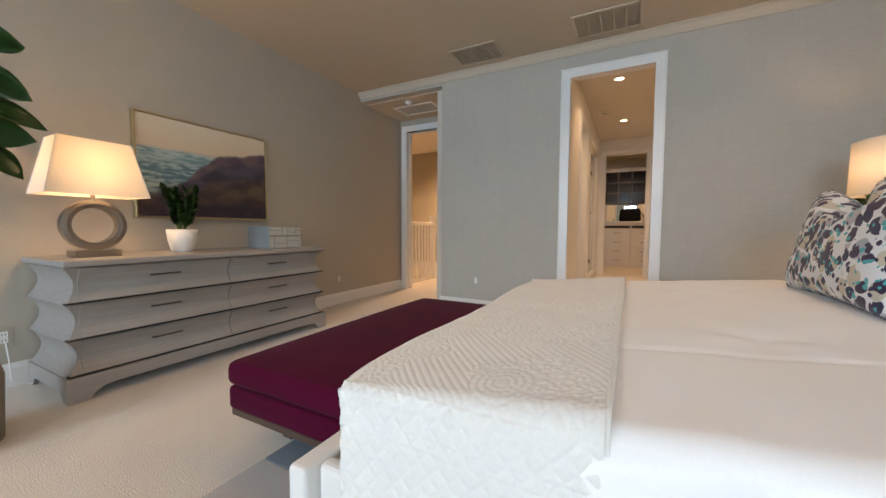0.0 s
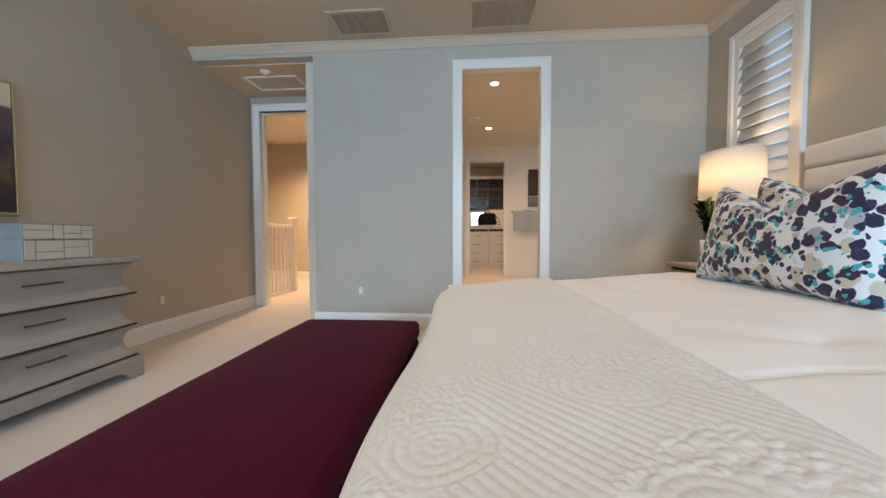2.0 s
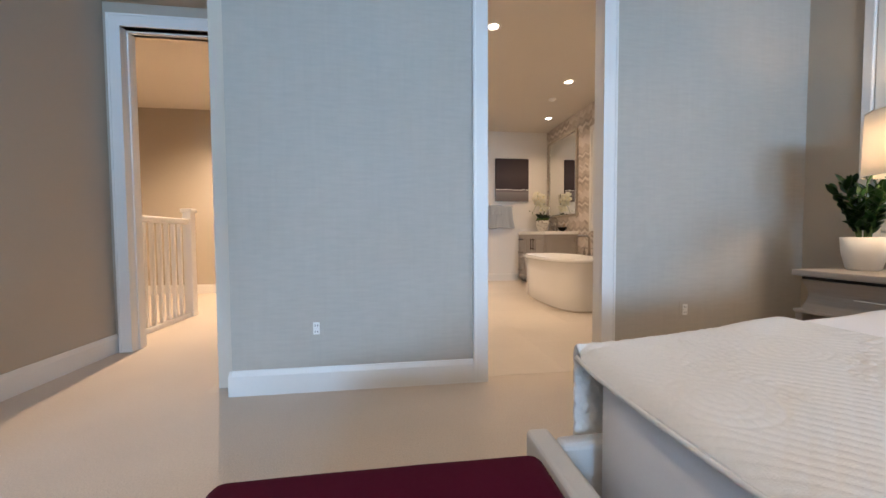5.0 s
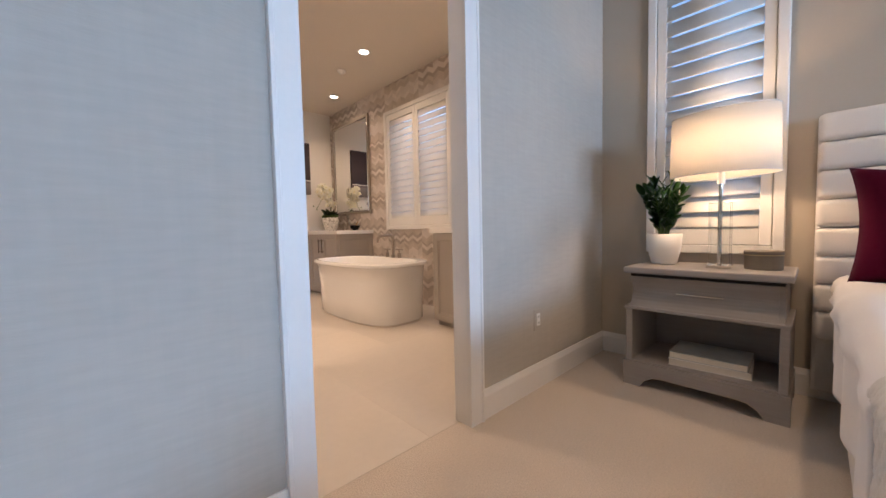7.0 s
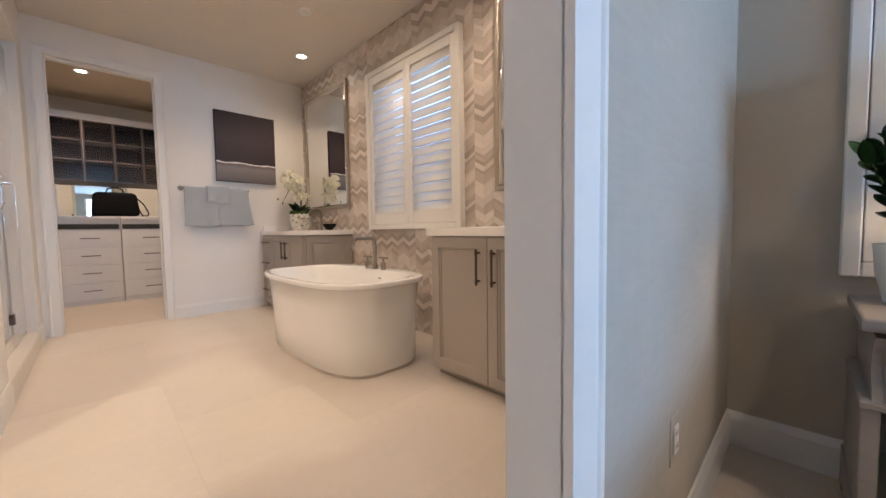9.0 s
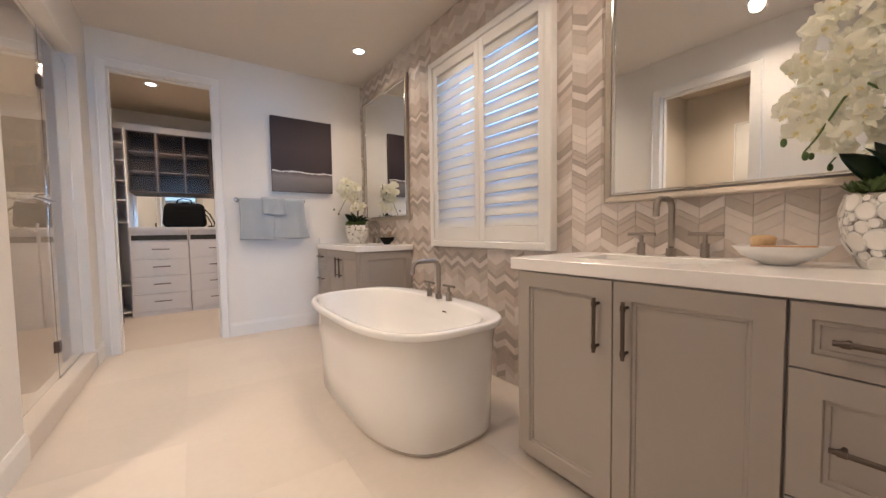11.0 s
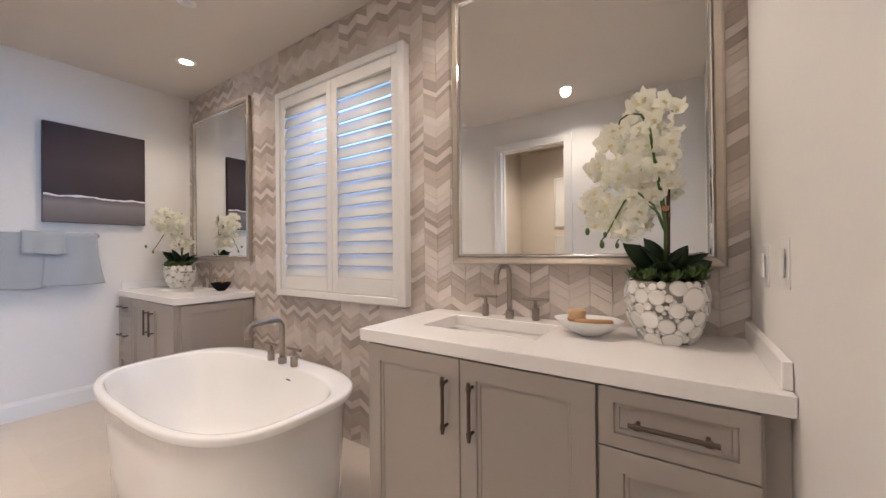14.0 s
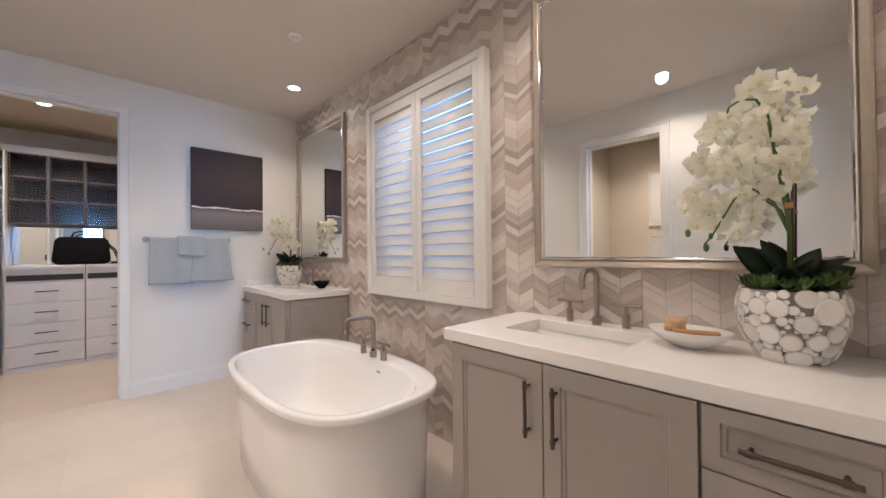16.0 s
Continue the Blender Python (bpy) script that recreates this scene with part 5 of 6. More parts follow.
mo = sh.modifiers.new("thickness", "SOLIDIFY")
mo.thickness = 0.003
for z, r in ((0.485, 0.2325), (0.80, 0.2255)):
    part("shade_trim", tube([(0.72 * r * math.cos(2 * math.pi * i / 40), r * math.sin(2 * math.pi * i / 40), z) for i in range(41)], 0.0028, 6), M_TRIM, bl)


# potted plants
def leaf(l, w, fold=0.25, droop=0.25, n=7, thick=0.001):
    bm = bmesh.new()
    rows = []
    for i in range(n + 1):
        q = i / n
        ww = w / 2 * math.sin(math.pi * min(1, 0.04 + q * 0.96)) ** 0.75 * (1 - 0.15 * q) + 0.0006
        z = -droop * l * q * q
        rows.append([bm.verts.new((q * l, s * ww, z + fold * ww * abs(s))) for s in (-1, -0.5, 0, 0.5, 1)])
    for a, b in zip(rows, rows[1:]):
        for k in range(4):
            bm.faces.new((a[k], b[k], b[k + 1], a[k + 1]))
    if thick:
        bmesh.ops.solidify(bm, geom=bm.faces[:], thickness=thick)
    return bm


def zz_plant(name, loc, seed, label, r=0.09, pot_h=0.185, stems=11, height=0.30):
    t = thing(name, loc, label, "plant")
    part("pot", lathe([(0, 0), (r * 0.62, 0), (r * 0.72, 0.008), (r * 0.92, pot_h * 0.5), (r, pot_h), (r - 0.007, pot_h), (r * 0.9, pot_h * 0.8), (0, pot_h * 0.8)], 40), M_POT, t, "white ceramic pot", True)
    part("soil", cyl(r * 0.9, pot_h * 0.8, pot_h * 0.84, n=24), M_SOIL, t)
    rnd = random.Random(seed)
    proto = bpy.data.meshes.new("leaf_proto")
    lb = leaf(0.086, 0.042, 0.25, 0.12)
    lb.to_mesh(proto)
    lb.free()
    proto.shade_smooth()
    proto.materials.append(M_LEAF)
    for s in range(stems):
        a = 2 * math.pi * s / stems + rnd.uniform(-0.3, 0.3)
        out = rnd.uniform(0.1, 0.38) if s % 3 else rnd.uniform(0.02, 0.15)
        hh = height * rnd.uniform(0.65, 1.0)
        pts = [Vector((math.cos(a) * (0.02 + out * hh * q ** 1.4), math.sin(a) * (0.02 + out * hh * q ** 1.4), pot_h * 0.8 + hh * q)) for q in [i / 6 for i in range(7)]]
        part("stem", tube(pts, 0.0055, 6, None, 0.002), M_STEM, t, "", True)
        for i in range(13):
            q = 0.22 + 0.78 * i / 12
            k = min(5, int(q * 6))
            p = pts[k].lerp(pts[k + 1], q * 6 - k)
            d = (pts[k + 1] - pts[k]).normalized()
            side = Vector((-math.sin(a), math.cos(a), 0)) * (1 if i % 2 else -1)
            aim = (side * 0.75 + d * (0.65 if i < 11 else 2.0) + Vector((rnd.uniform(-.2, .2), rnd.uniform(-.2, .2), rnd.uniform(-.1, .2)))).normalized()
            up = (d.cross(aim).cross(aim) * -1 + Vector((0, 0, 0.3))).normalized()
            yv = up.cross(aim).normalized()
            zv = aim.cross(yv)
            sc = rnd.uniform(0.75, 1.1)
            m = Matrix(((aim.x * sc, yv.x * sc, zv.x * sc, p.x), (aim.y * sc, yv.y * sc, zv.y * sc, p.y), (aim.z * sc, yv.z * sc, zv.z * sc, p.z), (0, 0, 0, 1)))
            o = new("leaf", proto)
            o.parent = t
            o.matrix_local = m
    return t


zz_plant("potted_plant", (1.50, 3.30, ZN), 3, "leafy green plant in a white pot on the nightstand", 0.093, 0.18, 12, 0.35)
zz_plant("potted_plant", (-2.88, 1.42, ZD), 5, "leafy green plant in a white pot on the dresser", 0.098, 0.165, 12, 0.32)

# round box, books
rb = thing("trinket_box", (1.46, 2.85, ZN), "round taupe leather box with brass rims", "box")
part("body", lathe([(0, 0), (0.072, 0), (0.075, 0.004), (0.075, 0.072), (0, 0.072)], 40, 0.9, 1.0), M_TAUPEBOX, rb)
part("lid", lathe([(0.077, 0.073), (0.078, 0.09), (0.074, 0.094), (0, 0.094)], 40, 0.9, 1.0), M_TAUPEBOX, rb, "taupe lid")
part("rim", lathe([(0.0785, 0.071), (0.0785, 0.075)], 40, 0.9, 1.0), M_BRASS, rb)


def book(name, loc, rz, w, d, h, cover_mat, label):
    t = thing(name, loc, label, "book", rz, group="books in the nightstand")
    bm = box(-d / 2, d / 2, -w / 2, w / 2, 0, 0.003, 0.001, 1)
    box(-d / 2, d / 2, -w / 2, w / 2, h - 0.003, h, 0.001, 1, bm)
    box(d / 2 - 0.004, d / 2, -w / 2, w / 2, 0.003, h - 0.003, 0, 1, bm)
    part("cover", bm, cover_mat, t)
    part("page_block", box(-d / 2 + 0.004, d / 2 - 0.004, -w / 2 + 0.004, w / 2 - 0.004, 0.003, h - 0.003), M_PAPER, t, "cream page block")
    return t


book("book", (1.42, 3.05, 0.1455), 4, 0.35, 0.27, 0.036, M_POT, "white hardback book lying in the nightstand")
book("book", (1.42, 3.05, 0.1815), 1, 0.335, 0.26, 0.034, M_PALEBOOK, "pale blue-grey hardback book on another book")

# silver boxes on the dresser
for z, h, w in ((ZD, 0.108, 0.34), (ZD + 0.1085, 0.084, 0.34)):
    t = thing("decorative_box", (-2.79, 2.14, z), "grey lacquer box with mirrored mosaic front", "box", group="boxes on the dresser")
    part("body", box(-0.145, 0.14, -w / 2, w / 2, 0, h, 0.002, 1), M_GREYBOOK, t)
    rnd = random.Random(int(h * 1000))
    y = -w / 2 + 0.003
    while y < w / 2 - 0.02:
        ww = min(rnd.choice((0.05, 0.09, 0.13)), w / 2 - 0.003 - y)
        zs = (0.003, h * rnd.choice((0.4, 0.6)), h - 0.003) if ww > 0.06 else (0.003, h - 0.003)
        for a, b in zip(zs, zs[1:]):
            part("mirror_tile", box(0.14, 0.144, y + 0.003, y + ww - 0.003, a + 0.002, b - 0.002, 0.001, 1), M_SILVERBOX, t)
        y += ww


# outlets, switches
def plate(name, loc, rz, label, gang=1, kind_="outlet"):
    """Faces +x before the turn."""
    t = thing(name, loc, label, kind_, rz)
    w = 0.038 + 0.023 * (gang - 1)
    part("cover_plate", box(0, 0.003, -w, w, -0.06, 0.06, 0.001, 1), (M_WALL if rz == -90 else M_PAINT) if kind_ == "outlet" else M_PLASTIC, t)
    for g in range(gang):
        y = (g - (gang - 1) / 2) * 0.046
        if kind_ == "outlet":
            for z in (-0.0175, 0.0175):
                s = part("socket", box(0.004, 0.0075, y - 0.0175, y + 0.0175, z - 0.017, z + 0.017, 0.001, 1), M_PLASTIC, t)
                bm = box(0.0075, 0.0079, y - 0.008, y - 0.005, z - 0.006, z + 0.005)
                box(0.0075, 0.0079, y + 0.005, y + 0.008, z - 0.006, z + 0.005, 0, 1, bm)
                part("slots", bm, M_DARKGAP, s)
        else:
            part("rocker", box(0.006, 0.011, y - 0.016, y + 0.016, -0.034, 0.034, 0.002, 1), M_PLASTIC, t)
    return t


plate("wall_outlet", (-1.473, YN, 0.36), -90, "white wall outlet on the linen wall")
plate("wall_outlet", (0.825, YN, 0.39), -90, "white wall outlet near the nightstand")
plate("wall_outlet", (XW, 3.31, 0.32), 0, "white wall outlet on the greige wall")
plate("wall_outlet", (XW, 0.59, 0.30), 0, "white wall outlet with a lamp cord beside the dresser")
plate("light_switch", (1.62, YB0 + 0.006, 1.195), 90, "white light switch above the vanity", 1, "switch")
plate("light_switch", (1.39, YB0 + 0.006, 1.21), 90, "white light switch above the vanity", 1, "switch")
plate("light_switch", (-2.9, 7.6, 1.15), -90, "white switch plate on the hall wall", 1, "switch")
cord = tagged(part("lamp_cord", tube([(XW + 0.03, 0.59, 0.28), (XW + 0.05, 0.595, 0.18), (XW + 0.06, 0.60, 0.05), (XW + 0.08, 0.66, 0.012), (XW + 0.1, 0.74, 0.012)], 0.0035, 8), M_PLASTIC, None), "white lamp cord from the outlet to the floor", "cord")

# ficus beside the dresser
fi = thing("fiddle_leaf_fig", (-2.40, 0.25, 0), "tall fiddle-leaf fig in a woven pot beside the dresser", "plant")
part("pot", lathe([(0, 0), (0.15, 0), (0.18, 0.02), (0.19, 0.3), (0.18, 0.34), (0.165, 0.34), (0.16, 0.28), (0, 0.28)], 32), M_TAUPEBOX, fi, "", True)
part("trunk", tube([(0, 0, 0.28), (0.02, 0.01, 0.7), (-0.01, 0.02, 1.1), (0.02, 0.03, 1.5), (0.0, 0.02, 1.85)], 0.02, 8, None, 0.008), M_WOOD, fi)
rnd = random.Random(11)
for i in range(26):
    z = 1.25 + 0.5 * i / 26
    a = i * 2.4
    lb = leaf(rnd.uniform(0.19, 0.24), rnd.uniform(0.15, 0.19), 0.2, 0.4)
    lb.transform(pose(0.03 * math.cos(a), 0.03 * math.sin(a), z, 0, 0, math.degrees(a)) @ pose(0, 0, 0, rnd.uniform(-70, 70), -rnd.uniform(-20, 30), 0) @ pose(0.10, 0, 0))
    part("leaf", lb, M_LEAF, fi, "", True)


# vents, detectors, recessed lights
def vent(name, x0, x1, y0, y1, z, cells, label, fill=M_STEEL):
    t = thing(name, ((x0 + x1) / 2, (y0 + y1) / 2, z), label, "vent")
    hx, hy = (x1 - x0) / 2, (y1 - y0) / 2
    f = 0.03
    bm = None
    for a, b, c, d in ((-hx, -hx + f, -hy, hy), (hx - f, hx, -hy, hy), (-hx + f, hx - f, -hy, -hy + f), (-hx + f, hx - f, hy - f, hy)):
        bm = box(a, b, c, d, -0.012, 0, 0.003, 1, bm)
    part("frame", bm, M_CEIL if cells > 1 else M_TRIM, t)
    part("backing", box(-hx + f, hx - f, -hy + f, hy - f, -0.003, 0), fill, t)
    if cells > 1:
        for k in range(1, cells):
            x = -hx + f + (2 * hx - 2 * f) * k / cells
            part("divider", box(x - 0.005, x + 0.005, -hy + f, hy - f, -0.011, -0.003), M_CEIL, t)
        for k in range(14):
            y = -hy + f + (2 * hy - 2 * f) * (k + 0.5) / 14
            part("slat", extrude_profile([(-0.004, -0.009), (-0.003, -0.010), (0.005, -0.004), (0.004, -0.003)], -hx + f, hx - f), M_CEIL, t).matrix_local = pose(0, y, 0, 0, 0, 90)
    return t


M_VENTDARK = mat("vent_shadow", (0.50, 0.43, 0.35), 0.7)
M_FILTER = mat("grey_filter_grille", (0.42, 0.44, 0.43), 0.7, fine=0.2, fs=300, bump=0.5, bs=300)
vent("ceiling_vent", -1.60, -1.10, 3.25, 3.62, ZC, 5, "off-white ceiling supply vent", M_VENTDARK)
vent("ceiling_vent", -0.42, 0.13, 3.20, 3.60, ZC, 5, "off-white ceiling supply vent", M_VENTDARK)
vent("return_grille", -2.87, -2.27, 4.10, 4.46, 2.615, 1, "white-framed grey return air grille in the alcove", M_FILTER)
vent("exhaust_vent", -0.42, -0.26, 6.28, 6.44, ZB, 1, "small square bathroom exhaust vent", M_VENTDARK)


def detector(x, y, z, label):
    t = thing("smoke_detector", (x, y, z), label, "detector")
    part("base", lathe([(0.05, 0), (0.052, -0.012), (0.045, -0.02), (0, -0.02)], 28), M_PLASTIC, t, "", True)
    part("sensor", lathe([(0.026, -0.02), (0.024, -0.032), (0, -0.034)], 24), M_PLASTIC, t, "", True)


detector(-2.55, 4.0, 2.615, "white smoke detector on the alcove ceiling")
detector(1.22, 6.62, ZB, "white round detector on the bathroom ceiling")
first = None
# Fixtures for the unseen, assumed cans are copied along with the known ones.
for cx, cy, cz in [(x, y, ZB) for x, y in CANS] + [(x, y, ZC) for x, y in ASSUMED_CANS] + [(-0.195, 9.43, 2.80), (1.0, 9.43, 2.80), (-1.2, 5.5, 2.76), (-1.2, 7.2, 2.76), (-2.6, 5.9, 2.80)]:
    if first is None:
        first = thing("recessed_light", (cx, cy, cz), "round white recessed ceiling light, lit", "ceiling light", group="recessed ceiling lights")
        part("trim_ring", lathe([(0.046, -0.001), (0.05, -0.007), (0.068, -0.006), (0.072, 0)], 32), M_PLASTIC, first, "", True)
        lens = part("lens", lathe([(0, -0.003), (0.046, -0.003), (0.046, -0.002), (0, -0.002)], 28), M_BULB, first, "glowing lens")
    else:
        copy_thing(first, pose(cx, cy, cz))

# hall railing
ra = thing("stair_railing", (-3.28, 5.4, 0), "white painted stair railing with square balusters", "railing")
part("newel_post", box(-0.045, 0.045, 0.50, 0.59, 0, 1.14, 0.006, 1), M_TRIM, ra)
part("newel_cap", box(-0.06, 0.06, 0.485, 0.605, 1.14, 1.185, 0.012, 2), M_TRIM, ra)
part("handrail", box(-0.035, 0.035, -0.55, 0.50, 1.01, 1.07, 0.012, 2), M_TRIM, ra)
part("bottom_rail", box(-0.025, 0.025, -0.55, 0.50, 0.0, 0.05, 0.006, 1), M_TRIM, ra)
for i in range(9):
    part("baluster", box(-0.016, 0.016, -0.5 + i * 0.108 - 0.016, -0.5 + i * 0.108 + 0.016, 0.05, 1.01, 0.003, 1), M_TRIM, ra)

# ---- bathroom things ----
tb = thing("towel_bar", (0.835, YB1, 1.405), "brushed nickel towel bar on the white wall", "towel bar")
part("bar", tube([(-0.335, -0.065, 0), (0.335, -0.065, 0)], 0.009, 12), M_NICKEL, tb, "", True)
for s in (-0.325, 0.325):
    part("bracket", tube([(s, 0.0, 0), (s, -0.075, 0)], 0.011, 12), M_NICKEL, tb)
    part("rosette", lathe([(0, 0), (0.026, 0), (0.024, 0.01), (0, 0.012)], 24), M_NICKEL, tb).matrix_local = pose(s, 0, 0, 90, 0, 0)


def towel(x0, x1, front, back, z_drop, label, out=0.0, sway=0.0):
    t = thing("towel", ((x0 + x1) / 2, YB1 - 0.065, 1.405), label, "towel", group="towels on the bar")
    w = x1 - x0
    r = 0.0135 + out
    L = z_drop + back + math.pi * r

    def f(u, v):
        s = v * L
        x = (u - 0.5) * w
        if s < z_drop:
            y, z = -r, -(z_drop - s)
        elif s < z_drop + math.pi * r:
            q = (s - z_drop) / r
            y, z = -r * math.cos(q), r * math.sin(q)
        else:
            y, z = r, -(s - z_drop - math.pi * r)
        low = max(0, -z) / max(z_drop, 0.01)
        if y < 0:
            y -= 0.010 * low * (1 + noise.noise((u * 5 + x0 * 7, v * 3, 1))) + 0.005 * math.sin(u * 13 + x0 * 9) * low
            x += sway * low * low * (1 if u > 0.5 else -0.4) * 0.04
            z += 0.006 * math.sin(u * 6 + x0) * low
        return (x, y, z)
    ob = part("cloth", sheet(28, 48, f), M_TOWEL, t, "", True)
    so = ob.modifiers.new("thickness", "SOLIDIFY")
    so.thickness, so.offset = 0.011, 0
    return t


towel(0.53, 0.845, 0, 0.36, 0.415, "pale blue-grey bath towel hanging on the bar", 0.0, 0.6)
towel(0.85, 1.155, 0, 0.36, 0.405, "pale blue-grey bath towel hanging on the bar", 0.0, 1.2)
towel(0.735, 0.965, 0, 0.12, 0.15, "folded pale blue-grey hand towel over two bath towels", 0.014, 0.2)


def orchid(loc, rz, seed, arching=False):
    t = thing("orchid", loc, "white orchid in a bowl of overlapping shell discs", "plant", rz, "orchids on the vanities")
    r0 = [(0.0, 0.0), (0.062, 0.0), (0.075, 0.008), (0.102, 0.06), (0.117, 0.12), (0.118, 0.17), (0.110, 0.208)]
    bowl = part("bowl", lathe(r0 + [(0.102, 0.208), (0.10, 0.17), (0, 0.17)], 40), M_VASEBODY, t, "grey resin bowl body", True)
    disc = bpy.data.meshes.new("disc")
    db = lathe([(0, 0.007), (0.7, 0.0055), (0.92, 0.0075), (1.0, 0.004), (1.0, 0)], 18)
    db.to_mesh(disc)
    db.free()
    disc.shade_smooth()
    disc.materials.append(M_SHELL)
    rnd = random.Random(seed)
    placed = []
    tries = 0
    while tries < 3600 and len(placed) < 150:
        tries += 1
        q = rnd.uniform(0.03, 0.97)
        a = rnd.uniform(0, 2 * math.pi)
        rad = rnd.choice((0.038, 0.031, 0.026)) if tries < 700 else rnd.choice((0.019, 0.014)) if tries < 1700 else rnd.uniform(0.006, 0.010)
        k = q * (len(r0) - 2) + 1
        i = min(int(k), len(r0) - 2)
        (ra_, za), (rb_, zb) = r0[i], r0[i + 1]
        f = k - i
        rr, z = ra_ + (rb_ - ra_) * f, za + (zb - za) * f
        p = Vector((rr * math.cos(a), rr * math.sin(a), z))
        if z + rad * 0.8 > 0.212 or z < 0.01:
            continue
        if any((p - o).length < (rad + ro) * 0.76 for o, ro in placed):
            continue
        placed.append((p, rad))
        nrm = Vector((math.cos(a) * (zb - za), math.sin(a) * (zb - za), -(rb_ - ra_))).normalized()
        d = new("disc", disc)
        d.parent = bowl
        d.matrix_local = Matrix.Translation(p + nrm * 0.0005) @ nrm.to_track_quat("Z", "Y").to_matrix().to_4x4() @ Matrix.Diagonal((rad, rad, 0.9, 1))
    part("moss", cyl(0.098, 0.17, 0.185, n=28), M_SOIL, t)
    bm = bmesh.new()
    for m in range(14):
        lb = leaf(0.036, 0.015, 0.5, -0.2, 3)
        lb.transform(pose(0, 0, 0, 0, 0, math.degrees(m * 2.4)) @ pose(0.002, 0, 0, 0, -85 * (0.15 + 0.8 * m / 14), 0))
        join(bm, lb)
    bmesh.ops.remove_doubles(bm, verts=[v for v in bm.verts if v.co.length < 0.006], dist=0.006)
    ros = bpy.data.meshes.new("succulent")
    bm.to_mesh(ros)
    bm.free()
    ros.shade_smooth()
    ros.materials.append(M_SUCC)
    for k in range(30):
        a, rr = k * 2.39996, 0.115 * math.sqrt((k + 8) / 38)
        o = new("succulent", ros)
        o.parent = t
        o.matrix_local = pose(rr * math.cos(a), rr * math.sin(a), 0.208 + rnd.uniform(0, 0.018), rnd.uniform(-25, 25), rnd.uniform(-25, 25), rnd.uniform(0, 360)) @ Matrix.Scale(rnd.uniform(0.8, 1.15), 4)
    for a, l, w, el, lean in ((92, 0.185, 0.09, 44, -55), (112, 0.165, 0.09, 68, -60), (140, 0.16, 0.085, 56, -30), (-70, 0.16, 0.08, 22, 55), (-105, 0.15, 0.075, 40, 40), (-150, 0.13, 0.08, 50, 25), (175, 0.12, 0.075, 40, 0), (-30, 0.14, 0.075, 40, 50), (-88, 0.14, 0.08, 62, 55)):
        lb = leaf(l, w, 0.35, 0.22, 9)
        lb.transform(pose(0, 0, 0.20, 0, 0, a) @ pose(0.012, 0, 0, 0, -el - 12, 0) @ pose(0, 0, 0, lean, 0, 0))
        part("leaf", lb, M_ORCHIDLEAF, t, "", True)
    main = [(0, 0, 0.18), (0, -0.02, 0.36), (-0.02, -0.02, 0.50), (-0.03, 0.03, 0.62), (-0.03, 0.09, 0.66), (-0.03, 0.14, 0.62)] if arching else [(0, 0, 0.18), (0, -0.002, 0.40), (-0.004, 0.012, 0.52), (-0.016, 0.028, 0.64), (-0.03, 0.04, 0.74), (-0.04, 0.065, 0.79), (-0.045, 0.10, 0.80), (-0.04, 0.13, 0.785), (-0.03, 0.145, 0.745)]
    part("stem", tube(main, 0.0055, 8, None, 0.003), M_STEM, t, "", True)
    second = [(0.004, 0.0, 0.38), (-0.01, 0.03, 0.47), (-0.03, 0.08, 0.52), (-0.04, 0.12, 0.49), (-0.045, 0.15, 0.43), (-0.05, 0.175, 0.38), (-0.05, 0.20, 0.345)]
    part("stem", tube(second, 0.0042, 8, None, 0.0025), M_STEM, t, "", True)
    part("stake", tube([(0.006, -0.006, 0.18), (0.004, -0.012, 0.70)], 0.0035, 8), M_DARKWOOD, t, "thin brown support stake")
    part("clip", box(-0.011, 0.011, -0.014, 0.008, 0.45, 0.468, 0.003, 1), M_WOOD, t)
    kinds = []
    for v in range(4):
        bm = bmesh.new()
        for ang, l, w, curl in ((90, 0.042, 0.027, 0.10), (214, 0.041, 0.026, 0.22), (326, 0.041, 0.026, 0.22), (18, 0.044, 0.050, 0.05), (162, 0.044, 0.050, 0.05)):
            lb = leaf(l, w, 0.16 * (v - 1.5), curl + 0.16 * v - 0.12, 7, 0)
            for c in lb.verts:
                c.co.z += 0.0035 * math.sin(c.co.x * 160 + v * 2 + c.co.y * 210)
            lb.transform(pose(0, 0, 0, 0, 0, ang + rnd.uniform(-9, 9)) @ pose(0.002, 0, 0.0015 if w > 0.04 else 0, 0, -rnd.uniform(2, 22), 0))
            join(bm, lb)
        me = bpy.data.meshes.new("flower")
        bm.to_mesh(me)
        bm.free()
        me.shade_smooth()
        me.materials.append(M_PETAL)
        kinds.append(me)
    lip = bpy.data.meshes.new("lip")
    bm = lathe([(0, 0.001), (0.0045, 0.003), (0.005, 0.008), (0.003, 0.013), (0, 0.014)], 10)
    for ang in (-90, -25, 205):
        lb = leaf(0.019 if ang == -90 else 0.013, 0.012, 0.5, -0.35, 5, 0)
        lb.transform(pose(0, 0, 0.006, 0, 0, ang) @ pose(0.001, 0, 0, 0, -35, 0))
        join(bm, lb)
    bm.to_mesh(lip)
    bm.free()
    lip.shade_smooth()
    lip.materials.append(M_LIP)
    spots = []
    tries = 0
    while len(spots) < (44 if arching else 72) and tries < 12000:
        tries += 1
        z = rnd.uniform(0.37, 0.83)
        hi = 0.25 - 0.14 * max(0, (z - 0.56) / 0.25) ** 2
        lo = 0.15 - 0.19 * min(1, max(0, (z - 0.35) / 0.15))
        y = rnd.uniform(lo, hi)
        p = Vector((rnd.uniform(-0.095, 0.055), y, z))
        if arching:
            c, rr = ((-0.03, 0.09, 0.60), 0.115) if tries % 4 else ((-0.05, -0.005, 0.42), 0.07)
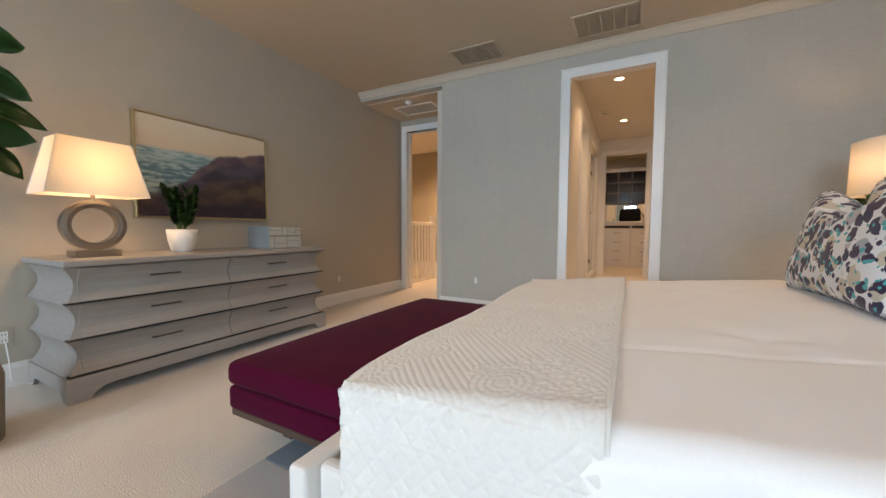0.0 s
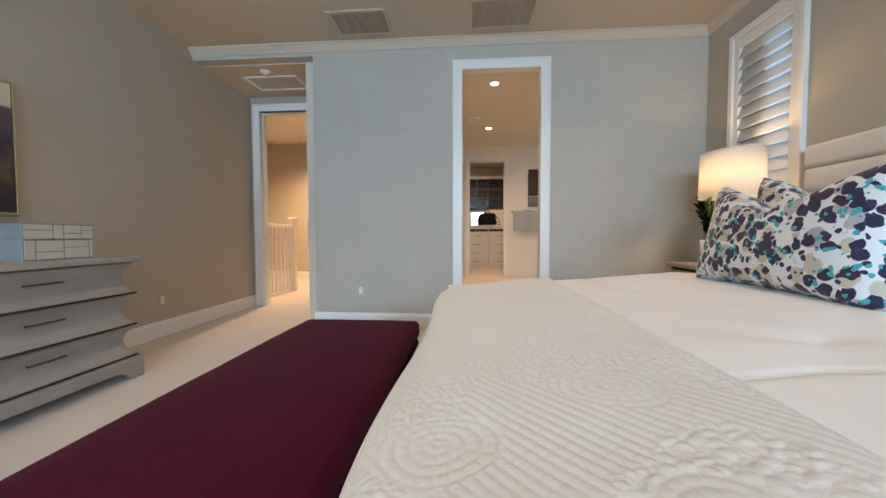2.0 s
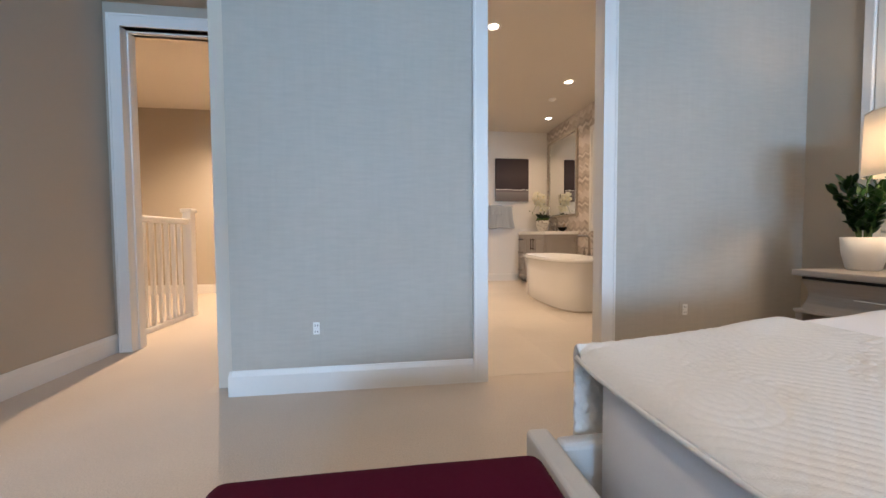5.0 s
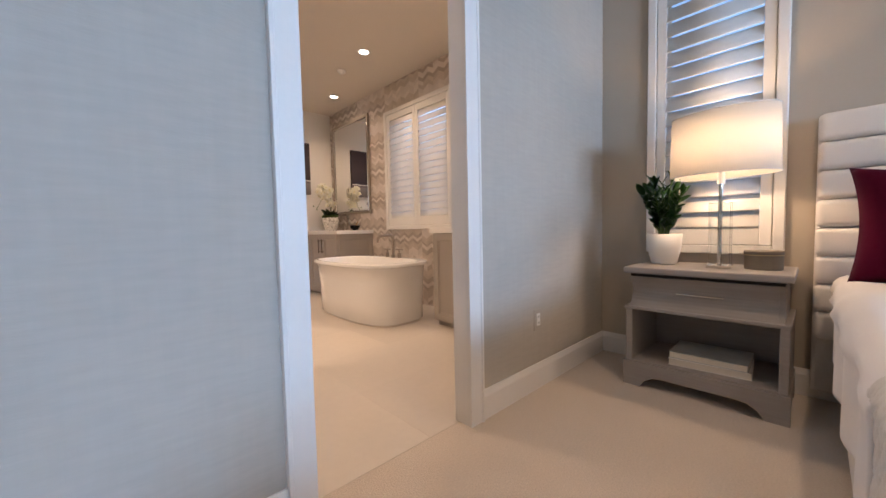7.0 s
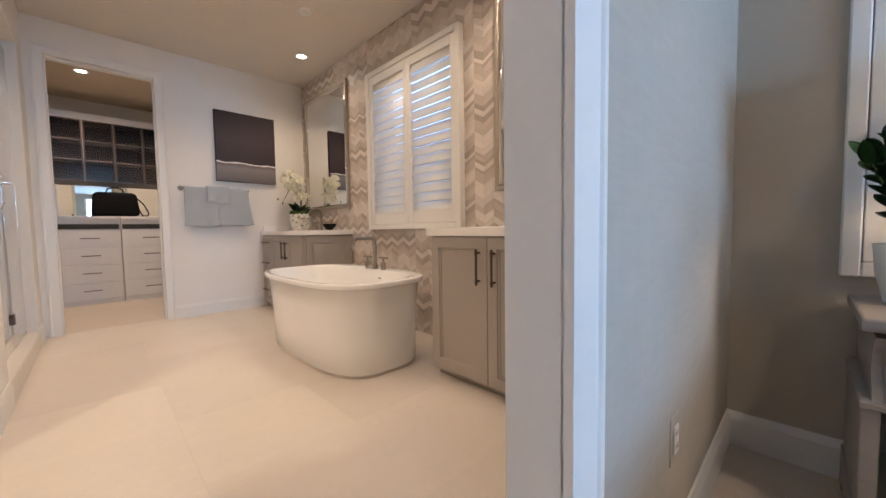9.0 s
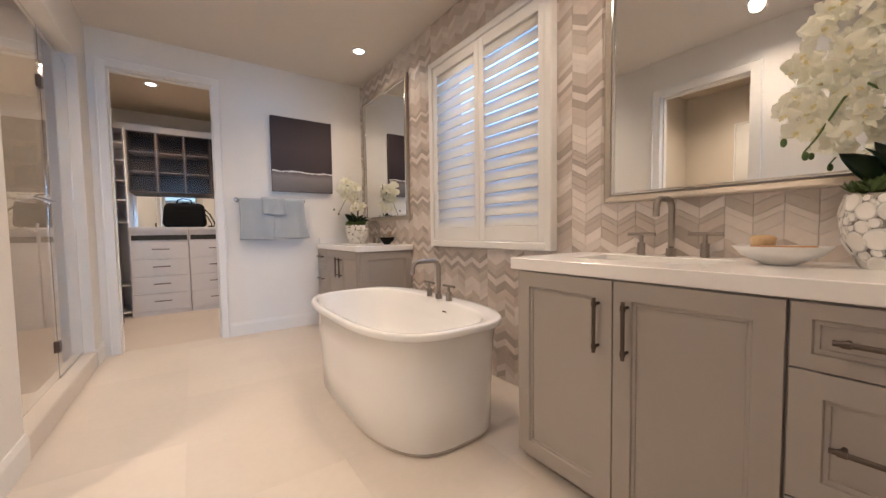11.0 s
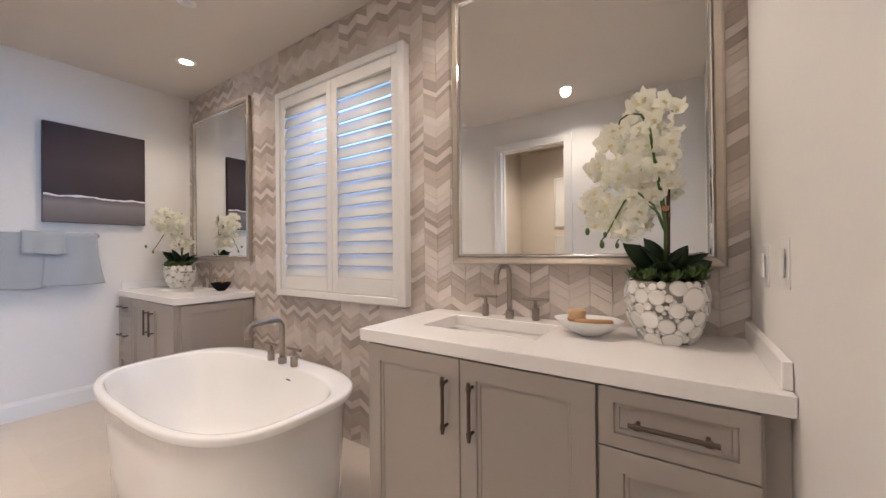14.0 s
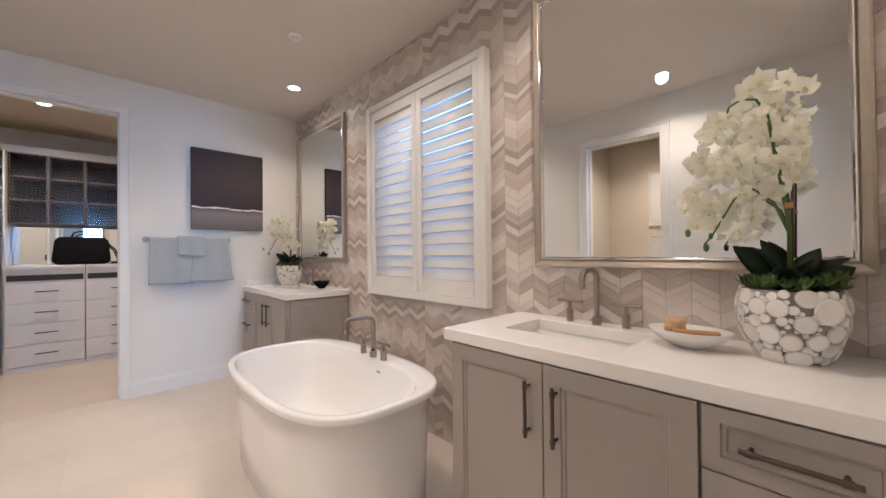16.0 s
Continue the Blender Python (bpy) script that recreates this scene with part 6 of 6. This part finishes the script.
            p = Vector(c) + rr * Vector((rnd.uniform(-0.8, 0.8), rnd.uniform(-1, 1), rnd.uniform(-0.9, 0.9)))
            if (p - Vector(c)).length > rr:
                continue
        if all((p - o).length > 0.036 for o in spots):
            spots.append(p)
    for p in spots:
        aim = Vector((-0.8 + rnd.uniform(-0.4, 0.7), (p.y - 0.11) * 5 + rnd.uniform(-0.8, 0.8), rnd.uniform(-0.6, 0.35)))
        if p.x > 0.0:
            aim.x *= -0.8
        m = aim.to_track_quat("Z", "Y").to_matrix().to_4x4() @ pose(0, 0, 0, 0, 0, rnd.uniform(-35, 35))
        fl = new("flower", rnd.choice(kinds))
        fl.parent = t
        fl.matrix_local = Matrix.Translation(p) @ m @ Matrix.Scale(rnd.uniform(0.78, 1.02) * (1.25 if arching else 1), 4)
        lp = new("lip", lip)
        lp.parent = fl
    for p in ((-0.05, 0.245, 0.385), (-0.05, 0.195, 0.335)):
        one = bmesh.new()
        bmesh.ops.create_uvsphere(one, u_segments=10, v_segments=7, radius=0.011, matrix=Matrix.LocRotScale(p, None, (0.8, 0.8, 1.3)))
        part("bud", one, M_STEM, t, "", True)
    return t


orchid((1.715, 4.125, 0.928), 0, 4)
orchid((1.685, 8.0, 0.928), 67, 9, True)

# dishes
dish = thing("dish", (1.655, 4.37, 0.928), "white ceramic dish with a wooden brush and soap", "dish")
part("bowl", lathe([(0, 0.0), (0.035, 0.0), (0.045, 0.004), (0.095, 0.030), (0.122, 0.060), (0.118, 0.060), (0.09, 0.034), (0.04, 0.010), (0, 0.008)], 36, 0.75, 1.0), M_POT, dish, "", True)
br = thing("brush", (1.655, 4.41, 0.972), "round wooden bath brush in a dish", "brush")
part("back", lathe([(0, 0), (0.030, 0.002), (0.034, 0.012), (0.03, 0.02), (0, 0.022)], 24), M_WOOD, br, "", True)
part("bristles", lathe([(0.03, 0.02), (0.034, 0.042), (0.025, 0.05), (0, 0.052)], 24), M_BRISTLE, br, "pale tufted bristles", True)
sb = thing("nail_brush", (1.63, 4.345, 0.965), "flat wooden nail brush in a dish", "brush", 20)
part("handle", box(-0.014, 0.014, -0.065, 0.065, 0.012, 0.026, 0.006, 2), M_WOOD, sb, "", True)
part("bristles", box(-0.012, 0.012, -0.04, 0.055, 0, 0.012, 0.002, 1), M_BRISTLE, sb)
bb = thing("bowl", (1.735, 7.33, 0.928), "small black bowl with a wooden brush on the vanity", "bowl")
part("bowl", lathe([(0, 0.0), (0.03, 0.0), (0.035, 0.008), (0.065, 0.04), (0.075, 0.07), (0.071, 0.07), (0.06, 0.042), (0, 0.012)], 32), M_BLACK, bb, "", True)
sp = thing("brush", (1.735, 7.33, 0.955), "wooden brush leaning in a black bowl", "brush")
part("handle", tube([(0, 0.02, 0.0), (0, -0.09, 0.10)], 0.007, 10), M_WOOD, sp)
part("head", box(-0.014, 0.014, 0.0, 0.05, 0.0, 0.02, 0.005, 2), M_BRISTLE, sp)

# shower
cu = structure("shower_curb", box(XB - T, XB + 0.012, SH0, SH1, 0, 0.125, 0.006, 1), M_SHTILE, "cream stone shower curb", category="trim")
sg = thing("shower_door", (XB - 0.07, (SH0 + SH1) / 2, 0.125), "frameless clear glass shower door with chrome hinges", "shower door")
hs = (SH1 - SH0) / 2
part("fixed_panel", box(-0.005, 0.005, 0.12, hs - 0.004, 0.006, 2.25, 0.001, 1), M_GLASS, sg).visible_shadow = False
part("door_panel", box(-0.005, 0.005, -hs + 0.01, 0.115, 0.012, 2.25, 0.001, 1), M_GLASS, sg).visible_shadow = False
for z in (0.18, 1.86):
    part("hinge", box(-0.018, 0.018, 0.09, 0.145, z, z + 0.075, 0.003, 1), M_BRONZE, sg, "dark metal hinge")
part("channel", box(-0.01, 0.01, 0.12, hs - 0.004, -0.0, 0.012, 0.001, 1), M_CHROME, sg)
part("pull_bar", tube([(0.02, -0.42, 1.14), (0.065, -0.42, 1.14), (0.065, -0.02, 1.14), (0.02, -0.02, 1.14)], 0.009, 10), M_CHROME, sg)
part("hook", tube([(0.008, -0.32, 0.98), (0.05, -0.32, 0.96), (0.06, -0.32, 1.0)], 0.006, 8), M_CHROME, sg)
sn = thing("shower_shelf", (-1.25, 8.298, 1.1), "cream stone corner shelves in the shower", "shelf")
for z in (0.0, 0.32, 0.64):
    part("shelf", box(-0.3, 0.3, -0.12, 0, z, z + 0.03, 0.004, 1), M_QUARTZ, sn)

# closet
YD = 10.05
M_DARKCAB = mat("dark_cabinet_interior", (0.17, 0.15, 0.14), 0.6)
for k, x0 in enumerate((-0.53, 0.087, 0.704, 1.321)):
    u = thing("chest_of_drawers", (x0, YD, 0), "white closet drawer unit with bar handles", "drawers", group="closet drawer units")
    part("body", box(0, 0.612, 0.02, 0.56, 0.0, 1.125, 0.002, 1), M_WHITECAB, u)
    part("toe_kick", box(0.004, 0.608, 0.005, 0.02, 0.0, 0.055), M_WHITECAB, u)
    # Slot isn't cut open: a near-black strip paints the shade inside it.
    part("tray_slot", box(0.015, 0.597, 0.006, 0.0205, 0.99, 1.055), M_DARKGAP, u, "jewellery slot as a solid dark strip, its inner shade painted in")
    for r in range(4):
        z0 = 0.06 + r * 0.228
        d = part("drawer", box(0.004, 0.608, 0.0, 0.019, z0, z0 + 0.224, 0.002, 1), M_WHITECAB, u)
        part("handle", tube([(0.22, -0.028, z0 + 0.125), (0.40, -0.028, z0 + 0.125)], 0.006, 8, tube([(0.25, 0.0, z0 + 0.125), (0.25, -0.028, z0 + 0.125)], 0.005, 8, tube([(0.37, 0.0, z0 + 0.125), (0.37, -0.028, z0 + 0.125)], 0.005, 8))), M_BRONZE, d)
    part("top", box(0, 0.612, -0.005, 0.56, 1.125, 1.16, 0.002, 1), M_WHITECAB, u)
cg = structure("closet_mirror", box(-0.53, 1.93, 10.60, 10.606, 1.16, 1.63), M_MIRROR, "mirror strip above the closet drawers", category="mirror")
structure("closet_back", box(-0.53, 1.93, 10.606, 10.70, 1.0, 2.5), M_WHITECAB, "white closet back panel")
for k in range(8):
    x0 = -0.53 + k * 0.305
    u = thing("display_cabinet", (x0, YD + 0.22, 1.63), "closet wall cabinet with smoked glass door and lit shelves", "cabinet", group="closet wall cabinets")
    bm = box(0, 0.012, 0, 0.33, 0, 0.80, 0.001, 1)
    box(0.29, 0.302, 0, 0.33, 0, 0.80, 0.001, 1, bm)
    box(0.012, 0.29, 0, 0.33, 0, 0.014, 0.001, 1, bm)
    box(0.012, 0.29, 0, 0.33, 0.786, 0.80, 0.001, 1, bm)
    box(0.012, 0.29, 0.32, 0.33, 0.014, 0.786, 0, 1, bm)
    part("body", bm, M_DARKCAB, u)
    for z in (0.27, 0.53):
        part("shelf", box(0.012, 0.29, 0.01, 0.32, z, z + 0.016, 0.001, 1), M_WHITECAB, u)
    bm = None
    for a, b, c, d in ((0.002, 0.016, 0.002, 0.798), (0.286, 0.30, 0.002, 0.798), (0.016, 0.286, 0.002, 0.016), (0.016, 0.286, 0.784, 0.798)):
        bm = box(a, b, -0.02, -0.002, c, d, 0.001, 1, bm)
    dr = part("door", bm, M_BRONZE, u, "thin dark metal door frame")
    part("pane", box(0.016, 0.286, -0.013, -0.009, 0.016, 0.784), M_SMOKE, dr, "smoked glass pane").visible_shadow = False
structure("closet_valance", box(-0.70, 1.93, YD + 0.19, YD + 0.55, 2.432, 2.515, 0.004, 1), M_WHITECAB, "white closet top valance", category="trim")
tw = thing("closet_tower", (-0.70, YD + 0.05, 0), "narrow white closet shelf tower", "shelf")
bm = box(0, 0.015, 0, 0.5, 0, 2.43)
box(0.153, 0.168, 0, 0.5, 0, 2.43, 0.001, 1, bm)
box(0.015, 0.153, 0.49, 0.5, 0, 2.43, 0, 1, bm)
part("body", bm, M_WHITECAB, tw)
for z in (0.05, 0.4, 1.22, 1.5, 1.75, 2.0, 2.22):
    part("shelf", box(0.015, 0.153, 0.005, 0.49, z, z + 0.016), M_WHITECAB, tw)

bag = thing("travel_bag", (0.055, 10.22, 1.16), "soft black travel bag standing on the closet drawers", "bag")
bm = box(-0.25, 0.25, -0.11, 0.11, 0.0, 0.33, 0.06, 4)
for v in bm.verts:
    v.co.x *= 1 - 0.12 * (v.co.z / 0.33) ** 2
    v.co += Vector((0.008 * noise.noise(v.co * 8), 0.01 * noise.noise(v.co * 7 + Vector((3, 0, 0))), 0))
part("body", bm, M_BLACK, bag, "", True)
part("flap", box(-0.21, 0.21, -0.125, -0.1, 0.03, 0.22, 0.012, 3), M_BLACK, bag, "", True)
part("handle", tube([(-0.09, 0, 0.325), (-0.075, 0, 0.375), (-0.03, 0, 0.395), (0.03, 0, 0.395), (0.075, 0, 0.375), (0.09, 0, 0.325)], 0.009, 8), M_BLACK, bag, "", True)
part("strap", tube([(0.23, -0.03, 0.25), (0.29, -0.06, 0.18), (0.34, -0.08, 0.06), (0.33, -0.1, 0.012), (0.26, -0.12, 0.012)], 0.009, 8), M_BLACK, bag, "", True)
dl = thing("closet_door", (CX0 + 0.002, YB1 + T + 0.01, 0), "white closet door standing open into the closet", "door", 28)
part("leaf", box(-0.038, 0.0, 0.0, 0.74, 0.01, CH - 0.01, 0.002, 1), M_TRIM, dl)
for z in (0.25, 1.2, 2.2):
    part("hinge", box(0.0, 0.004, -0.008, 0.03, z, z + 0.09), M_BRONZE, dl)

# ---- tiles, last ----
rnd = random.Random(21)
fx = [XB - 0.0, 0.06, 0.67, 1.28, XT]
fy = [YN + 0.063] + [YN + 0.063 + 0.61 * (i + 1) for i in range(7)] + [YB1 + 0.058]
fx[0] = XB - 0.14
for a, b in zip(fx, fx[1:]):
    for c, d in zip(fy, fy[1:]):
        part("tile", box(a + 0.00015, b - 0.00015, c + 0.00015, d - 0.00015, -0.006, 0.0, 0.0002, 1), M_FLOORTILE, bpy.data.objects["floor_bath"])
for c, d in ((YB0, 4.7), (4.7, 5.4), (5.4, 6.28), (6.28, 7.3), (7.3, 8.3)):
    part("tile", box(-1.93, XB - 0.142, c, d, -0.006, 0.0, 0.0006, 1), M_FLOORTILE, bpy.data.objects["floor_bath"])

TONES = [mat("pale_stone", (0.72, 0.66, 0.61), 0.38, var=0.05, vs=14, fine=0.05, fs=60, bump=0.1, bs=60, rand=0.09, island=0.09),
         mat("beige_stone", (0.56, 0.495, 0.44), 0.38, var=0.05, vs=14, fine=0.06, fs=60, bump=0.1, bs=60, rand=0.10, island=0.10),
         mat("taupe_stone", (0.46, 0.40, 0.35), 0.38, var=0.05, vs=14, fine=0.06, fs=60, bump=0.1, bs=60, rand=0.10, island=0.10)]
COLS, RISE = 50, 0.048
cw = (YB1 - 0.002 - (YB0 + 0.008)) / COLS
bands = []
z = -RISE
while z < ZB:
    h = rnd.choice((0.026, 0.038, 0.045, 0.045, 0.058))
    bands.append((z, h))
    z += h
G, D = 0.0005, 0.006
shared = {}
rest = {k: ([], []) for k in range(3)}
singles = 0
for ci in range(COLS):
    y0 = YB0 + 0.008 + ci * cw
    for bi, (zb, h) in enumerate(bands):
        up = ci % 2
        tone = (0, 1, 0, 2, 1, 0, 1, 2, 0, 1)[(bi * 3 + (ci // 8)) % 10] if rnd.random() < 0.94 else rnd.randrange(3)
        zl, zr = (zb, zb + RISE) if up else (zb + RISE, zb)
        lo, hi, mid = min(zl, zr), max(zl, zr) + h, (zl + zr + h) / 2
        ym = y0 + cw / 2
        if hi < 0.002 or lo > ZB:
            continue
        if hi < 0.92 and (ym < 5.10 or ym > 7.10):
            continue
        if BY0 - 0.03 < ym < BY1 + 0.03 and BZ0 - 0.04 < mid < BZ1 + 0.04:
            continue
        if 1.25 < lo and hi < 2.5 and (4.03 < ym < 4.99 or 7.18 < ym < 8.07):
            continue
        whole = lo > 0.001 and hi < ZB - 0.001
        ring = [(-cw / 2 + G, zl - mid + G), (cw / 2 - G, zr - mid + G), (cw / 2 - G, zr - mid + h - G), (-cw / 2 + G, zl - mid + h - G)]
        if whole and ym < 5.45 and 0.9 < mid < 1.62 and singles < 300:
            key = (up, h, tone)
            if key not in shared:
                b = bmesh.new()
                f0 = [b.verts.new((0, y, zz)) for y, zz in ring]
                f1 = [b.verts.new((-D + 0.001, y, zz)) for y, zz in ring]
                f2 = [b.verts.new((-D, y * (1 - 0.0016 / cw * 2), zz * (1 - 0.0012 / h))) for y, zz in ring]
                for p, q in ((f0, f1), (f1, f2)):
                    for i in range(4):
                        b.faces.new((p[i], p[(i + 1) % 4], q[(i + 1) % 4], q[i]))
                b.faces.new(f2)
                bmesh.ops.recalc_face_normals(b, faces=b.faces[:])
                me = bpy.data.meshes.new("tile")
                b.to_mesh(me)
                b.free()
                me.materials.append(TONES[tone])
                shared[key] = me
            o = new("tile", shared[key])
            o.parent = wall_tile
            o.location = (XT, ym, mid)
            singles += 1
        else:
            vs_, fs_ = rest[tone]
            n0 = len(vs_)
            cl = [(ym + y, min(ZB - 0.001, max(0.001, mid + zz))) for y, zz in ring]
            vs_ += [(XT, y, zz) for y, zz in cl] + [(XT - D, y, zz) for y, zz in cl]
            fs_ += [(n0 + 4, n0 + 7, n0 + 6, n0 + 5)] + [(n0 + i, n0 + 4 + i, n0 + 4 + (i + 1) % 4, n0 + (i + 1) % 4) for i in range(4)]
for k in range(3):
    me = bpy.data.meshes.new("tiles")
    me.from_pydata(rest[k][0], [], rest[k][1])
    me.materials.append(TONES[k])
    o = new("tiles", me)
    o.parent = wall_tile
    o["kind"] = "stuff"
